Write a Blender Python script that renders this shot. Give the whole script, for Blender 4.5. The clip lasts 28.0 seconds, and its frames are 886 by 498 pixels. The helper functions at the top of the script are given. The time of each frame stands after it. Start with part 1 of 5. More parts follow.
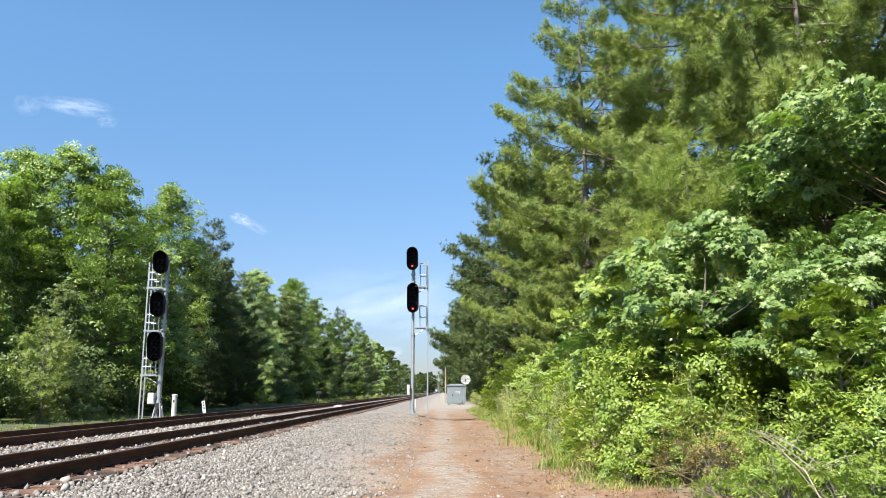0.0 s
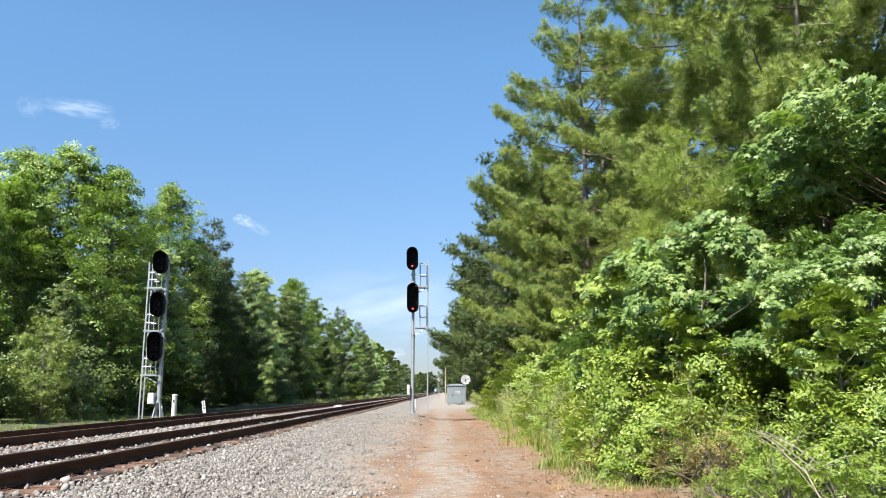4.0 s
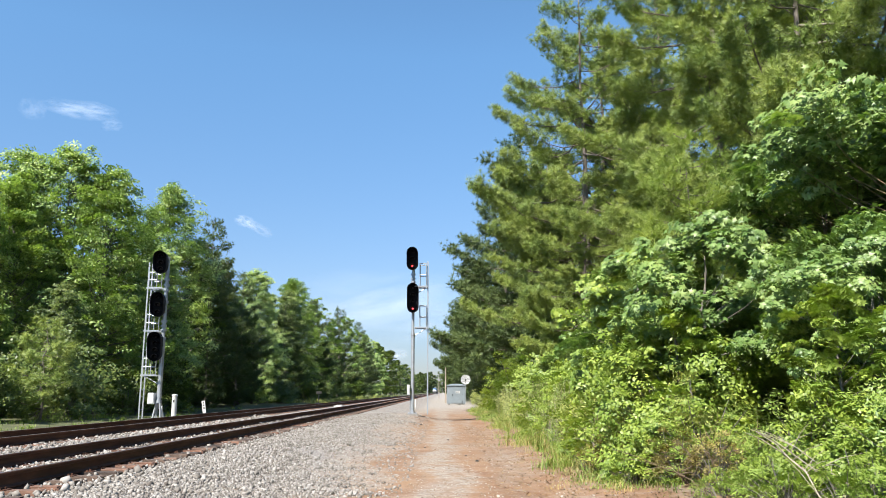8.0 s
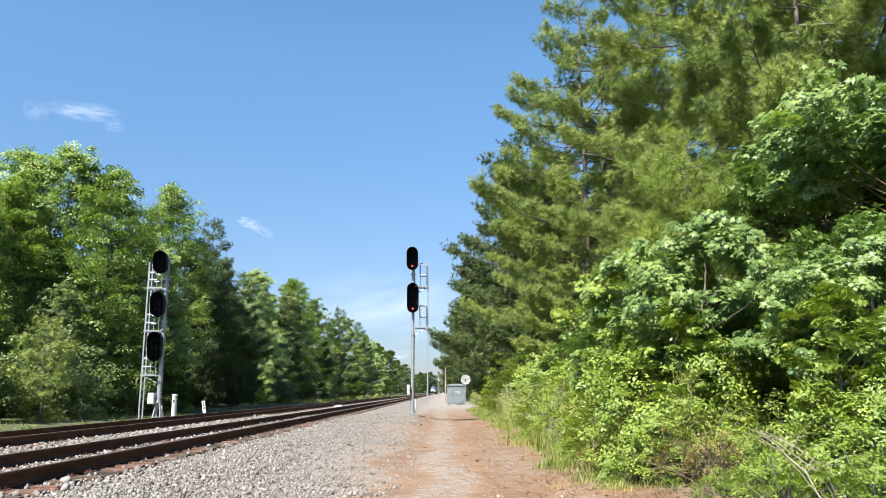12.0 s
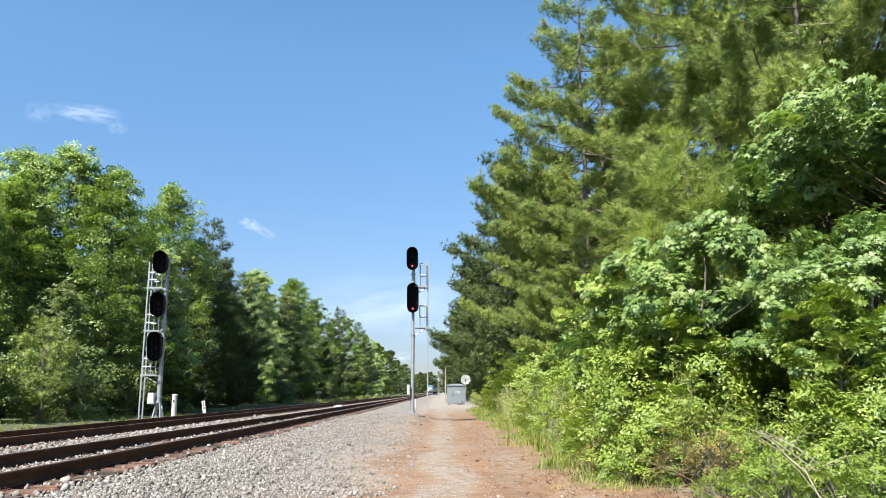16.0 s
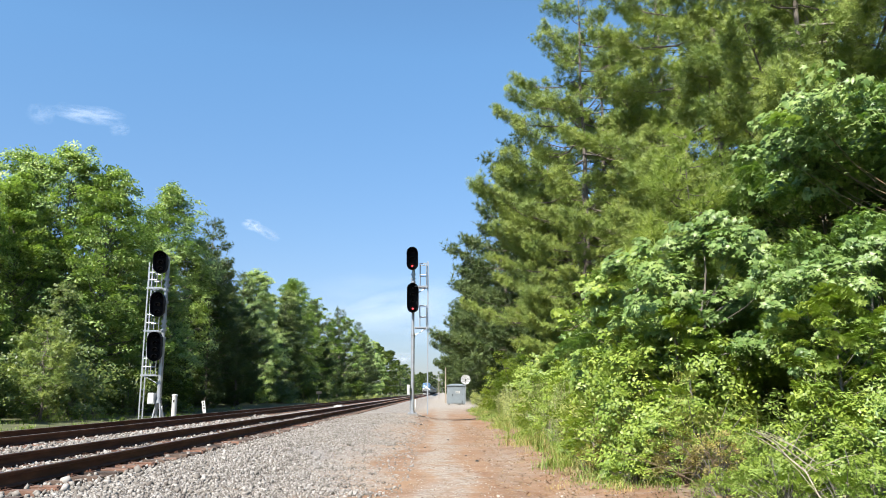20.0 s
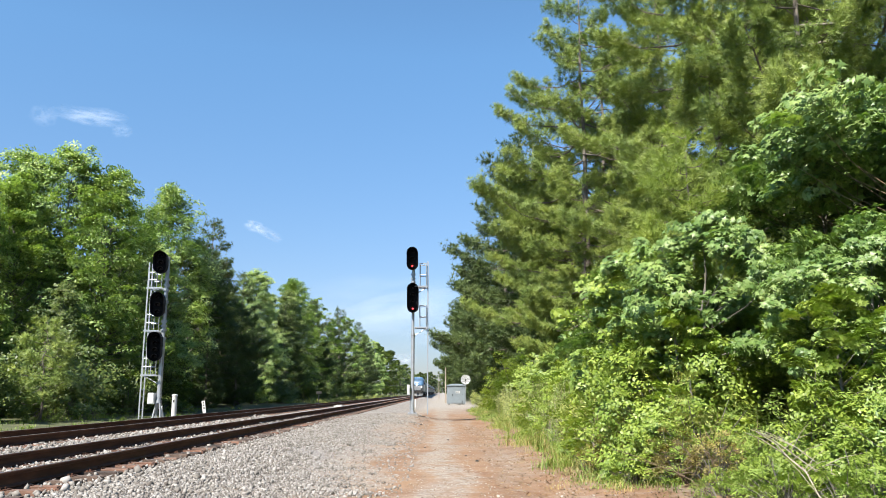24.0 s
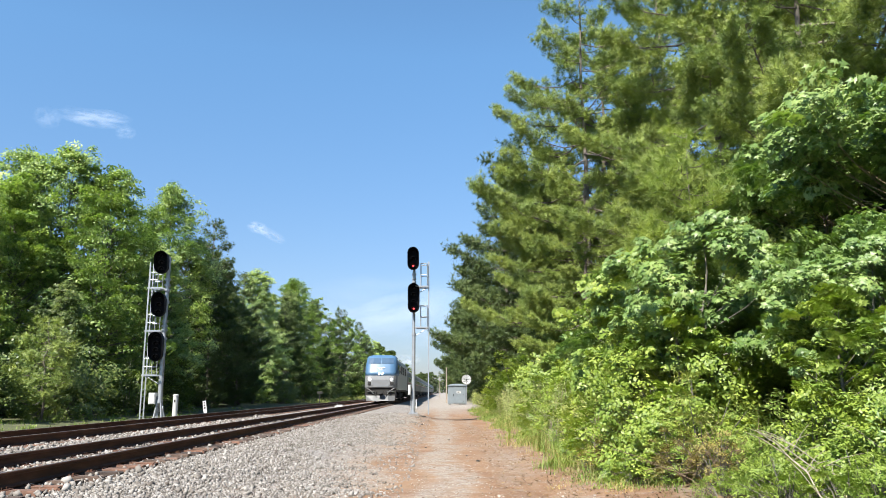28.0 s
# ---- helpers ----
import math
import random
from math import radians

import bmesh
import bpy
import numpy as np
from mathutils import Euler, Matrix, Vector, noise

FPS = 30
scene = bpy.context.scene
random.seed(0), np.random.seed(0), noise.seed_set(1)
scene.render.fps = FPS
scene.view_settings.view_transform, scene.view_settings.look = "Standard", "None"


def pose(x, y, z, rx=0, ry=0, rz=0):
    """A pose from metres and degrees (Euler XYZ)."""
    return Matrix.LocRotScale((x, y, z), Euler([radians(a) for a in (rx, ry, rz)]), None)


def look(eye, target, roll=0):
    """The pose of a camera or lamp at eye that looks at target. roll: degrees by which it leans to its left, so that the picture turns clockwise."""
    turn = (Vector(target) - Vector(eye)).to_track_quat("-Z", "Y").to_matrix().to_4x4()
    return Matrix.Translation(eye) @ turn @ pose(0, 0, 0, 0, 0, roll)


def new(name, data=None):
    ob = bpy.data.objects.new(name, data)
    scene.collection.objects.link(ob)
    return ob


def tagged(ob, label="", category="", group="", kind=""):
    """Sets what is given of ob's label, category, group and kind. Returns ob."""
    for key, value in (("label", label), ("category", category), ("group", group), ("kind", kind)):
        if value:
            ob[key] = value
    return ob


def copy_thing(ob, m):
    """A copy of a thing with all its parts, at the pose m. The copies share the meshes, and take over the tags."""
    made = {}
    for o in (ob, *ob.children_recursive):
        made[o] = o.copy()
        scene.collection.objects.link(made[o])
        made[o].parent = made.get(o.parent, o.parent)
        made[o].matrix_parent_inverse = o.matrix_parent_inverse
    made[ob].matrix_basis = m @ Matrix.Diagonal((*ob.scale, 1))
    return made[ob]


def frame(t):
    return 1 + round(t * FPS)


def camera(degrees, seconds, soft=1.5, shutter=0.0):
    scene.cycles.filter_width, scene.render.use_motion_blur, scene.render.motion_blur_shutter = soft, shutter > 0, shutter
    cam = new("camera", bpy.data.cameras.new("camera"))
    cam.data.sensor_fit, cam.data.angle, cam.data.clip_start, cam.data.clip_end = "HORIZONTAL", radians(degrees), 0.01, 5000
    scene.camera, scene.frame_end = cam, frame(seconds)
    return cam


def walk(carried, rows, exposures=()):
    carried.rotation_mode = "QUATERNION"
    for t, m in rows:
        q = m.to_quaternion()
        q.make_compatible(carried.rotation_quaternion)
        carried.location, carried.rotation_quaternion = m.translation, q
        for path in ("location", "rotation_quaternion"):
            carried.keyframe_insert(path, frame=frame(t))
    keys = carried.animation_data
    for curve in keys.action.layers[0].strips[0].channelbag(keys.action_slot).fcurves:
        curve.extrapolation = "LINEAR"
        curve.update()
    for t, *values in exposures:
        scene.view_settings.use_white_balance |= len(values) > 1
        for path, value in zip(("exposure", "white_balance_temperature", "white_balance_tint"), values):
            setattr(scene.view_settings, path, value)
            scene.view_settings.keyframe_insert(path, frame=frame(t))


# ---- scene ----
# Axes: x to the right of the line, y along the tracks, z up from the top of the rails.
EYE = (0.0, 0.0, 0.95)
cam = camera(60.5, 28.0, soft=0.8)


def aim(turn):
    return look(EYE, (100 * math.tan(radians(turn)), 100.0, EYE[2] + 100 * 253.5 / 1344.0))


walk(cam, [(0.0, aim(0.085)), (14.0, aim(0.085)), (27.4, aim(0.085)), (28.0, aim(0.02))])

# ---- light ----
SUN_AZ, SUN_EL = 215.0, 51.0          # degrees clockwise from the tracks' direction, and up
sky = bpy.data.worlds.new("sky")
scene.world = sky
sky.use_nodes = True
nt = sky.node_tree
tex = nt.nodes.new("ShaderNodeTexSky")
tex.sky_type, tex.sun_disc = "NISHITA", False
tex.sun_elevation, tex.sun_rotation = radians(SUN_EL), radians(SUN_AZ)
tex.altitude, tex.air_density, tex.dust_density, tex.ozone_density = 50.0, 1.0, 0.15, 1.2
back = nt.nodes["Background"]
back.inputs["Strength"].default_value = 0.060
cool = nt.nodes.new("ShaderNodeMix")
cool.data_type, cool.blend_type = "RGBA", "MULTIPLY"
cool.inputs["Factor"].default_value = 1.0
# summer haze: the sky pales and dulls towards the horizon all round
way_up = nt.nodes.new("ShaderNodeTexCoord")
parts_of = nt.nodes.new("ShaderNodeSeparateXYZ")
nt.links.new(way_up.outputs["Generated"], parts_of.inputs[0])
haze = nt.nodes.new("ShaderNodeValToRGB")
haze.color_ramp.elements[0].position, haze.color_ramp.elements[0].color = 0.0, (0.40, 0.43, 0.60, 1)
haze.color_ramp.elements[1].position, haze.color_ramp.elements[1].color = 0.42, (0.93, 1.28, 1.43, 1)
low_sky = haze.color_ramp.elements.new(0.14)
low_sky.color = (0.73, 0.82, 0.96, 1)
nt.links.new(parts_of.outputs["Z"], haze.inputs["Fac"])
nt.links.new(haze.outputs["Color"], cool.inputs[7])
nt.links.new(tex.outputs["Color"], cool.inputs[6])
nt.links.new(cool.outputs[2], back.inputs["Color"])
sun = new("sun", bpy.data.lights.new("sun", "SUN"))
sun.data.energy, sun.data.angle, sun.data.color = 4.8, radians(0.53), (1.0, 0.955, 0.88)
ca, sa, ce, se = (math.cos(radians(SUN_AZ)), math.sin(radians(SUN_AZ)), math.cos(radians(SUN_EL)), math.sin(radians(SUN_EL)))
SUN_WAY = Vector((sa * ce, ca * ce, se))
sun.matrix_world = look(SUN_WAY * 60.0, (0, 0, 0))
scene.view_settings.exposure = 1.38

# ---- materials ----


class Mat:
    """A node material in the making: a Principled surface and short calls for textures."""

    def __init__(self, name, rough=0.8, metal=0.0, spec=0.5):
        self.m = bpy.data.materials.new(name)
        self.m.use_nodes = True
        self.t = self.m.node_tree
        self.p = self.t.nodes["Principled BSDF"]
        self.out = self.t.nodes["Material Output"]
        self.p.inputs["Roughness"].default_value = rough
        self.p.inputs["Metallic"].default_value = metal
        self.p.inputs["Specular IOR Level"].default_value = spec
        self.co = self.t.nodes.new("ShaderNodeTexCoord").outputs["Object"]

    def node(self, kind, **settings):
        n = self.t.nodes.new(kind)
        for key, value in settings.items():
            n.inputs[key].default_value = value
        return n

    def link(self, a, b):
        self.t.links.new(a, b)

    def noise(self, scale, detail=4.0, rough=0.6, stretch=None):
        n = self.node("ShaderNodeTexNoise", Scale=scale, Detail=detail, Roughness=rough)
        co = self.co
        if stretch:
            mp = self.node("ShaderNodeMapping", Scale=stretch)
            self.link(co, mp.inputs["Vector"])
            co = mp.outputs["Vector"]
        self.link(co, n.inputs["Vector"])
        return n.outputs["Fac"]

    def voronoi(self, scale, out="Color"):
        n = self.node("ShaderNodeTexVoronoi", Scale=scale)
        self.link(self.co, n.inputs["Vector"])
        return n.outputs[out]

    def ramp(self, fac, *stops):
        n = self.t.nodes.new("ShaderNodeValToRGB")
        while len(n.color_ramp.elements) < len(stops):
            n.color_ramp.elements.new(0.5)
        for e, (at, col) in zip(n.color_ramp.elements, stops):
            e.position = at
            e.color = (*col, 1) if isinstance(col, tuple) else (col, col, col, 1)
        self.link(fac, n.inputs["Fac"])
        return n.outputs["Color"]

    def mix(self, fac, a, b, kind="MIX"):
        n = self.t.nodes.new("ShaderNodeMix")
        n.data_type, n.blend_type = "RGBA", kind
        for socket, value in ((n.inputs["Factor"], fac), (n.inputs[6], a), (n.inputs[7], b)):
            if isinstance(value, tuple):
                socket.default_value = (*value, 1)
            elif isinstance(value, (int, float)):
                socket.default_value = value
            else:
                self.link(value, socket)
        return n.outputs[2]

    def island(self):
        return self.t.nodes.new("ShaderNodeNewGeometry").outputs["Random Per Island"]

    def each(self):
        return self.t.nodes.new("ShaderNodeObjectInfo").outputs["Random"]

    def colour(self, c):
        if isinstance(c, tuple):
            self.p.inputs["Base Color"].default_value = (*c, 1)
        else:
            self.link(c, self.p.inputs["Base Color"])
        return self

    def bump(self, height, strength=0.4, dist=0.02):
        n = self.node("ShaderNodeBump", Strength=strength, Distance=dist)
        self.link(height, n.inputs["Height"])
        self.link(n.outputs["Normal"], self.p.inputs["Normal"])
        return self


def plain(name, col, rough=0.7, metal=0.0, vary=0.25, scale=6.0, bump=0.15):
    """Painted or bare stuff with blotches and fine grain."""
    m = Mat(name, rough, metal)
    a = m.noise(scale)
    b = m.noise(scale * 9, 3.0)
    f = m.mix(0.35, m.ramp(a, (0.3, 0.0), (0.7, 1.0)), m.ramp(b, (0.3, 0.0), (0.7, 1.0)))
    lo = tuple(c * (1 - vary) for c in col)
    hi = tuple(min(c * (1 + vary * 0.6), 0.92) for c in col)
    m.colour(m.mix(f, lo, hi))
    m.bump(b, bump, 0.004)
    return m.m


def leaf_mat(name, dark, mid, light, rough=0.55, through_light=0.35, patch=0.5):
    """Leaves: each its own green, broad patches of warmer and cooler growth, on the pines also painted light and shade,
    light passing through.
    """
    m = Mat(name, rough, 0.0, 0.38)
    c = m.ramp(m.island(), (0.0, dark), (0.5, mid), (1.0, light))
    big = m.ramp(m.noise(patch, 3.0), (0.35, (0.66, 0.73, 0.62)), (0.65, (1.10, 1.03, 0.76)))
    c = m.mix(1.0, c, big, "MULTIPLY")
    m.colour(c)
    tr = m.t.nodes.new("ShaderNodeBsdfTranslucent")
    m.link(m.mix(1.0, c, (1.25, 1.45, 0.55), "MULTIPLY"), tr.inputs["Color"])
    mx = m.t.nodes.new("ShaderNodeMixShader")
    mx.inputs["Fac"].default_value = 0.62 * through_light
    m.link(m.p.outputs["BSDF"], mx.inputs[1])
    m.link(tr.outputs["BSDF"], mx.inputs[2])
    m.link(mx.outputs["Shader"], m.out.inputs["Surface"])
    return m.m


def bark_mat(name, lo, hi):
    m = Mat(name, 0.9)
    n = m.noise(9.0, 5.0, 0.65, (1, 1, 0.25))
    m.colour(m.ramp(n, (0.3, lo), (0.7, hi)))
    m.bump(n, 0.6, 0.03)
    return m.m


def rail_mat():
    m = Mat("rusted_rail", 0.8, 0.1, 0.25)
    n = m.noise(7.0, 5.0, 0.6, (1, 0.15, 1))
    m.colour(m.ramp(n, (0.3, (0.040, 0.017, 0.010)), (0.7, (0.115, 0.050, 0.028))))
    m.bump(m.noise(60.0), 0.2, 0.004)
    return m.m


def tie_mat():
    m = Mat("weathered_tie", 0.9)
    n = m.noise(5.0, 6.0, 0.7, (0.35, 3.0, 1.0))
    c = m.ramp(n, (0.3, (0.035, 0.025, 0.020)), (0.55, (0.105, 0.072, 0.055)), (0.75, (0.22, 0.155, 0.12)))
    c = m.mix(1.0, c, m.ramp(m.each(), (0.0, (0.5, 0.5, 0.5)), (0.6, (1.0, 0.95, 0.9)), (1.0, (1.6, 1.15, 0.95))), "MULTIPLY")
    m.colour(c)
    m.bump(n, 0.6, 0.015)
    return m.m


def stone_mat(name, lo, mid, hi):
    m = Mat(name, 0.85)
    c = m.ramp(m.island(), (0.0, lo), (0.55, mid), (1.0, hi))
    c = m.mix(m.ramp(m.noise(45.0, 2.0), (0.4, 0.0), (0.7, 0.3)), c, (0.22, 0.18, 0.15))
    m.colour(c)
    return m.m


def glow(name, col, power):
    m = Mat(name, 0.3)
    m.colour(tuple(min(c, 0.9) for c in col))
    m.p.inputs["Emission Color"].default_value = (*col, 1)
    m.p.inputs["Emission Strength"].default_value = power
    return m.m


def steel_ribbed():
    """Stainless fluted sides: fine level ribs in the relief."""
    m = Mat("stainless_ribbed", 0.55, 0.12)
    w = m.t.nodes.new("ShaderNodeTexWave")
    w.wave_type, w.bands_direction = "BANDS", "Z"
    w.inputs["Scale"].default_value = 3.2
    m.link(m.co, w.inputs["Vector"])
    m.colour(m.mix(m.noise(1.5), (0.19, 0.185, 0.165), (0.29, 0.28, 0.25)))
    m.bump(w.outputs["Fac"], 0.5, 0.03)
    return m.m


GALV = plain("galvanised_steel", (0.36, 0.38, 0.40), 0.45, 0.55, 0.18, 5.0, 0.05)
BLACK = plain("black_enamel", (0.006, 0.006, 0.007), 0.7, 0.0, 0.3, 5.0, 0.05)
BLACK.node_tree.nodes["Principled BSDF"].inputs["Specular IOR Level"].default_value = 0.12
DARK = plain("dark_steel", (0.03, 0.028, 0.026), 0.7, 0.2, 0.35)
CASE = plain("grey_case_paint", (0.19, 0.22, 0.235), 0.5, 0.15, 0.12, 2.0, 0.05)
WHITE = plain("white_paint", (0.48, 0.48, 0.46), 0.55, 0.0, 0.12, 4.0, 0.05)
CONCRETE = plain("concrete", (0.24, 0.225, 0.205), 0.9, 0.0, 0.2)
POLEWOOD = bark_mat("pole_wood", (0.20, 0.16, 0.12), (0.40, 0.34, 0.27))
LOCO_BLUE = plain("locomotive_blue", (0.060, 0.130, 0.225), 0.42, 0.0, 0.15, 1.5, 0.02)
LOCO_SILVER = plain("locomotive_silver", (0.19, 0.195, 0.20), 0.45, 0.2, 0.10, 1.5, 0.02)
LOCO_GREY = plain("locomotive_grey", (0.50, 0.49, 0.455), 0.45, 0.0, 0.12, 1.5, 0.02)
UNDER = plain("grimy_underframe", (0.022, 0.020, 0.018), 0.85, 0.0, 0.4)
RIB = steel_ribbed()
RED_STRIPE = plain("red_band", (0.42, 0.04, 0.04), 0.45, 0.0, 0.1)
GLASS_DARK = Mat("dark_glass", 0.06, 0.0, 1.0).colour((0.05, 0.065, 0.08)).m
# bluer than dark_glass: the sky's reflection is put into the base colour
WINDSCREEN = Mat("windscreen_glass", 0.16, 0.0, 0.8).colour((0.055, 0.095, 0.15)).m
PLOUGH_GREY = plain("plough_grey", (0.11, 0.112, 0.112), 0.55, 0.1, 0.25, 2.0, 0.05)
HEADLAMP = glow("headlamp", (1.0, 0.97, 0.88), 9.0)
RED_LAMP = glow("red_lamp", (1.0, 0.06, 0.06), 1.8)
LENS_OFF = Mat("unlit_lens", 0.35, 0.0, 0.4).colour((0.008, 0.006, 0.006)).m
RAIL = rail_mat()
SHINE = plain("worn_rail_top", (0.26, 0.22, 0.20), 0.35, 0.75, 0.2)
TIE = tie_mat()
STONE = stone_mat("ballast_stone", (0.080, 0.066, 0.054), (0.186, 0.170, 0.150), (0.325, 0.305, 0.278))
CHIP = stone_mat("road_chip", (0.131, 0.082, 0.049), (0.221, 0.164, 0.115), (0.369, 0.336, 0.287))
BARK_PINE = bark_mat("pine_bark", (0.075, 0.060, 0.048), (0.20, 0.165, 0.135))
BARK = bark_mat("hardwood_bark", (0.08, 0.07, 0.058), (0.20, 0.18, 0.15))
TWIG = bark_mat("bleached_twig", (0.17, 0.135, 0.10), (0.34, 0.29, 0.23))
GUM = leaf_mat("gum_leaf", (0.100, 0.174, 0.053), (0.174, 0.263, 0.085), (0.289, 0.373, 0.166), 0.42, 0.42)
POPLAR = leaf_mat("poplar_leaf", (0.136, 0.212, 0.071), (0.244, 0.344, 0.120), (0.398, 0.478, 0.210), 0.45, 0.45, 0.25)
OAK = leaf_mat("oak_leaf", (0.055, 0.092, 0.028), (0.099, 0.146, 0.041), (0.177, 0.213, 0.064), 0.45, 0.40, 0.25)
# bough-sized tone patches here stand in for lit and shaded pads of needles
PINE = leaf_mat("pine_needle", (0.144, 0.195, 0.054), (0.229, 0.292, 0.078), (0.333, 0.400, 0.115), 0.5, 0.28, 0.8)
VINE = leaf_mat("vine_leaf", (0.133, 0.198, 0.032), (0.223, 0.306, 0.054), (0.355, 0.426, 0.120), 0.45, 0.42)
BUSH = leaf_mat("bush_leaf", (0.116, 0.190, 0.042), (0.211, 0.299, 0.072), (0.345, 0.419, 0.140), 0.45, 0.40)
GRASS = leaf_mat("grass_blade", (0.105, 0.173, 0.029), (0.183, 0.262, 0.054), (0.316, 0.358, 0.117), 0.6, 0.35, 0.9)
STRAW = leaf_mat("dry_grass", (0.261, 0.204, 0.097), (0.390, 0.317, 0.167), (0.483, 0.410, 0.236), 0.7, 0.3, 0.9)
# distance haze is put into this paler, greyer leaf colour
HAZED_LEAF = leaf_mat("hazed_distant_leaf", (0.112, 0.149, 0.083), (0.149, 0.190, 0.100), (0.193, 0.230, 0.124), patch=0.05)
# darker copy of pine_needle: dark conifers, with woodland shade put into the colour
SHADEPINE = leaf_mat("shaded_pine_needle", (0.048, 0.078, 0.029), (0.079, 0.116, 0.040), (0.123, 0.160, 0.058), 0.5, 0.35, 0.3)
YOUNGPINE = leaf_mat("young_pine_needle", (0.167, 0.233, 0.047), (0.244, 0.314, 0.070), (0.319, 0.386, 0.109), 0.5, 0.42, 0.6)
LIME = leaf_mat("lime_leaf", (0.138, 0.201, 0.030), (0.237, 0.318, 0.056), (0.352, 0.419, 0.103), 0.45, 0.42)
SEDGE = leaf_mat("dry_weed_leaf", (0.189, 0.234, 0.070), (0.324, 0.358, 0.122), (0.489, 0.477, 0.211), 0.6, 0.35, 0.9)
FENNEL = leaf_mat("feathery_weed_leaf", (0.213, 0.258, 0.096), (0.338, 0.372, 0.156), (0.475, 0.474, 0.240), 0.6, 0.35, 0.9)
RUST = leaf_mat("withered_leaf", (0.150, 0.110, 0.040), (0.270, 0.220, 0.075), (0.380, 0.330, 0.120), 0.65, 0.3, 0.9)
LITTER = leaf_mat("dry_litter", (0.055, 0.030, 0.016), (0.150, 0.085, 0.045), (0.300, 0.205, 0.120), 0.8, 0.1, 0.9)
DEAD = bark_mat("dead_bramble", (0.07, 0.048, 0.030), (0.20, 0.140, 0.085))

# ---- shapes ----


def box(bm, x0, x1, y0, y1, z0, z1, bevel=0.0):
    made = bmesh.ops.create_cube(bm, size=1.0, matrix=Matrix.Translation(((x0 + x1) / 2, (y0 + y1) / 2, (z0 + z1) / 2)) @ Matrix.Diagonal((x1 - x0, y1 - y0, z1 - z0, 1)))
    if bevel:
        edges = list({e for v in made["verts"] for e in v.link_edges})
        bmesh.ops.bevel(bm, geom=edges, offset=bevel, segments=2, affect="EDGES", clamp_overlap=True)


def tube(bm, pts, radii, sides=8, caps=True):
    """A tapered round bar through the points."""
    rings = []
    for i, p in enumerate(pts):
        p = Vector(p)
        a = Vector(pts[max(i - 1, 0)])
        b = Vector(pts[min(i + 1, len(pts) - 1)])
        way = (b - a).normalized()
        side = way.orthogonal().normalized()
        if abs(way.z) < 0.95:
            side = way.cross(Vector((0, 0, 1))).normalized()
        up = side.cross(way)
        r = radii[i] if isinstance(radii, (list, tuple)) else radii
        rings.append([bm.verts.new(p + (side * math.cos(2 * math.pi * k / sides) + up * math.sin(2 * math.pi * k / sides)) * r) for k in range(sides)])
    for lo, hi in zip(rings, rings[1:]):
        for k in range(sides):
            bm.faces.new((lo[k], lo[(k + 1) % sides], hi[(k + 1) % sides], hi[k]))
    if caps:
        bm.faces.new(rings[0][::-1])
        bm.faces.new(rings[-1])


def prism(bm, outline, y0, y1):
    """An outline in x and z drawn out from y0 to y1."""
    a = [bm.verts.new((x, y0, z)) for x, z in outline]
    b = [bm.verts.new((x, y1, z)) for x, z in outline]
    n = len(outline)
    for k in range(n):
        bm.faces.new((a[k], a[(k + 1) % n], b[(k + 1) % n], b[k]))
    bm.faces.new(a[::-1])
    bm.faces.new(b)


def loft(bm, rings, caps=True, closed=True):
    rows = [[bm.verts.new(p) for p in ring] for ring in rings]
    for lo, hi in zip(rows, rows[1:]):
        n = len(lo)
        for k in range(n if closed else n - 1):
            bm.faces.new((lo[k], lo[(k + 1) % n], hi[(k + 1) % n], hi[k]))
    if caps:
        bm.faces.new(rows[0][::-1])
        bm.faces.new(rows[-1])


def mesh_of(name, bm, material, smooth=False):
    bmesh.ops.recalc_face_normals(bm, faces=bm.faces)
    me = bpy.data.meshes.new(name)
    bm.to_mesh(me)
    bm.free()
    me.materials.append(material)
    if smooth:
        me.shade_smooth()
    return me


def part(name, bm, material, parent=None, label="", smooth=False):
    ob = new(name, mesh_of(name, bm, material, smooth) if isinstance(bm, bmesh.types.BMesh) else bm)
    ob.parent = parent
    if label:
        ob["label"] = label
    return ob


def empty(name, m=None):
    ob = new(name)
    ob.empty_display_size = 0.3
    if m is not None:
        ob.matrix_basis = m
    return ob


def soup(name, verts, corners, material, smooth=False):
    """A mesh from arrays: verts (n, 3), faces all with the same number of corners (m, k)."""
    me = bpy.data.meshes.new(name)
    m, k = corners.shape
    me.vertices.add(len(verts))
    me.vertices.foreach_set("co", verts.astype(np.float32).ravel())
    me.loops.add(m * k)
    me.loops.foreach_set("vertex_index", corners.astype(np.int32).ravel())
    me.polygons.add(m)
    me.polygons.foreach_set("loop_start", np.arange(0, m * k, k, dtype=np.int32))
    me.materials.append(material)
    me.update(calc_edges=True)
    if smooth:
        me.shade_smooth()
    return me


def turns(rng, normals, spread):
    """Frames whose third axis is near each normal, spun at random."""
    n = normals + rng.normal(0, spread, normals.shape)
    n /= np.linalg.norm(n, axis=1, keepdims=True) + 1e-9
    r = rng.normal(0, 1, normals.shape)
    x = np.cross(n, r)
    x /= np.linalg.norm(x, axis=1, keepdims=True) + 1e-9
    return np.stack((x, np.cross(n, x), n), axis=2)


def strew(centers, frames, sizes, shape, faces):
    """Many copies of one small shape: (verts, corners)."""
    k = len(shape)
    local = shape[None] * (sizes[:, None, None] if sizes.ndim == 1 else sizes[:, None, :])
    verts = np.einsum("nij,nkj->nki", frames, local) + centers[:, None, :]
    corners = (faces[None] + (np.arange(len(centers)) * k)[:, None, None]).reshape(-1, faces.shape[1])
    return verts.reshape(-1, 3), corners


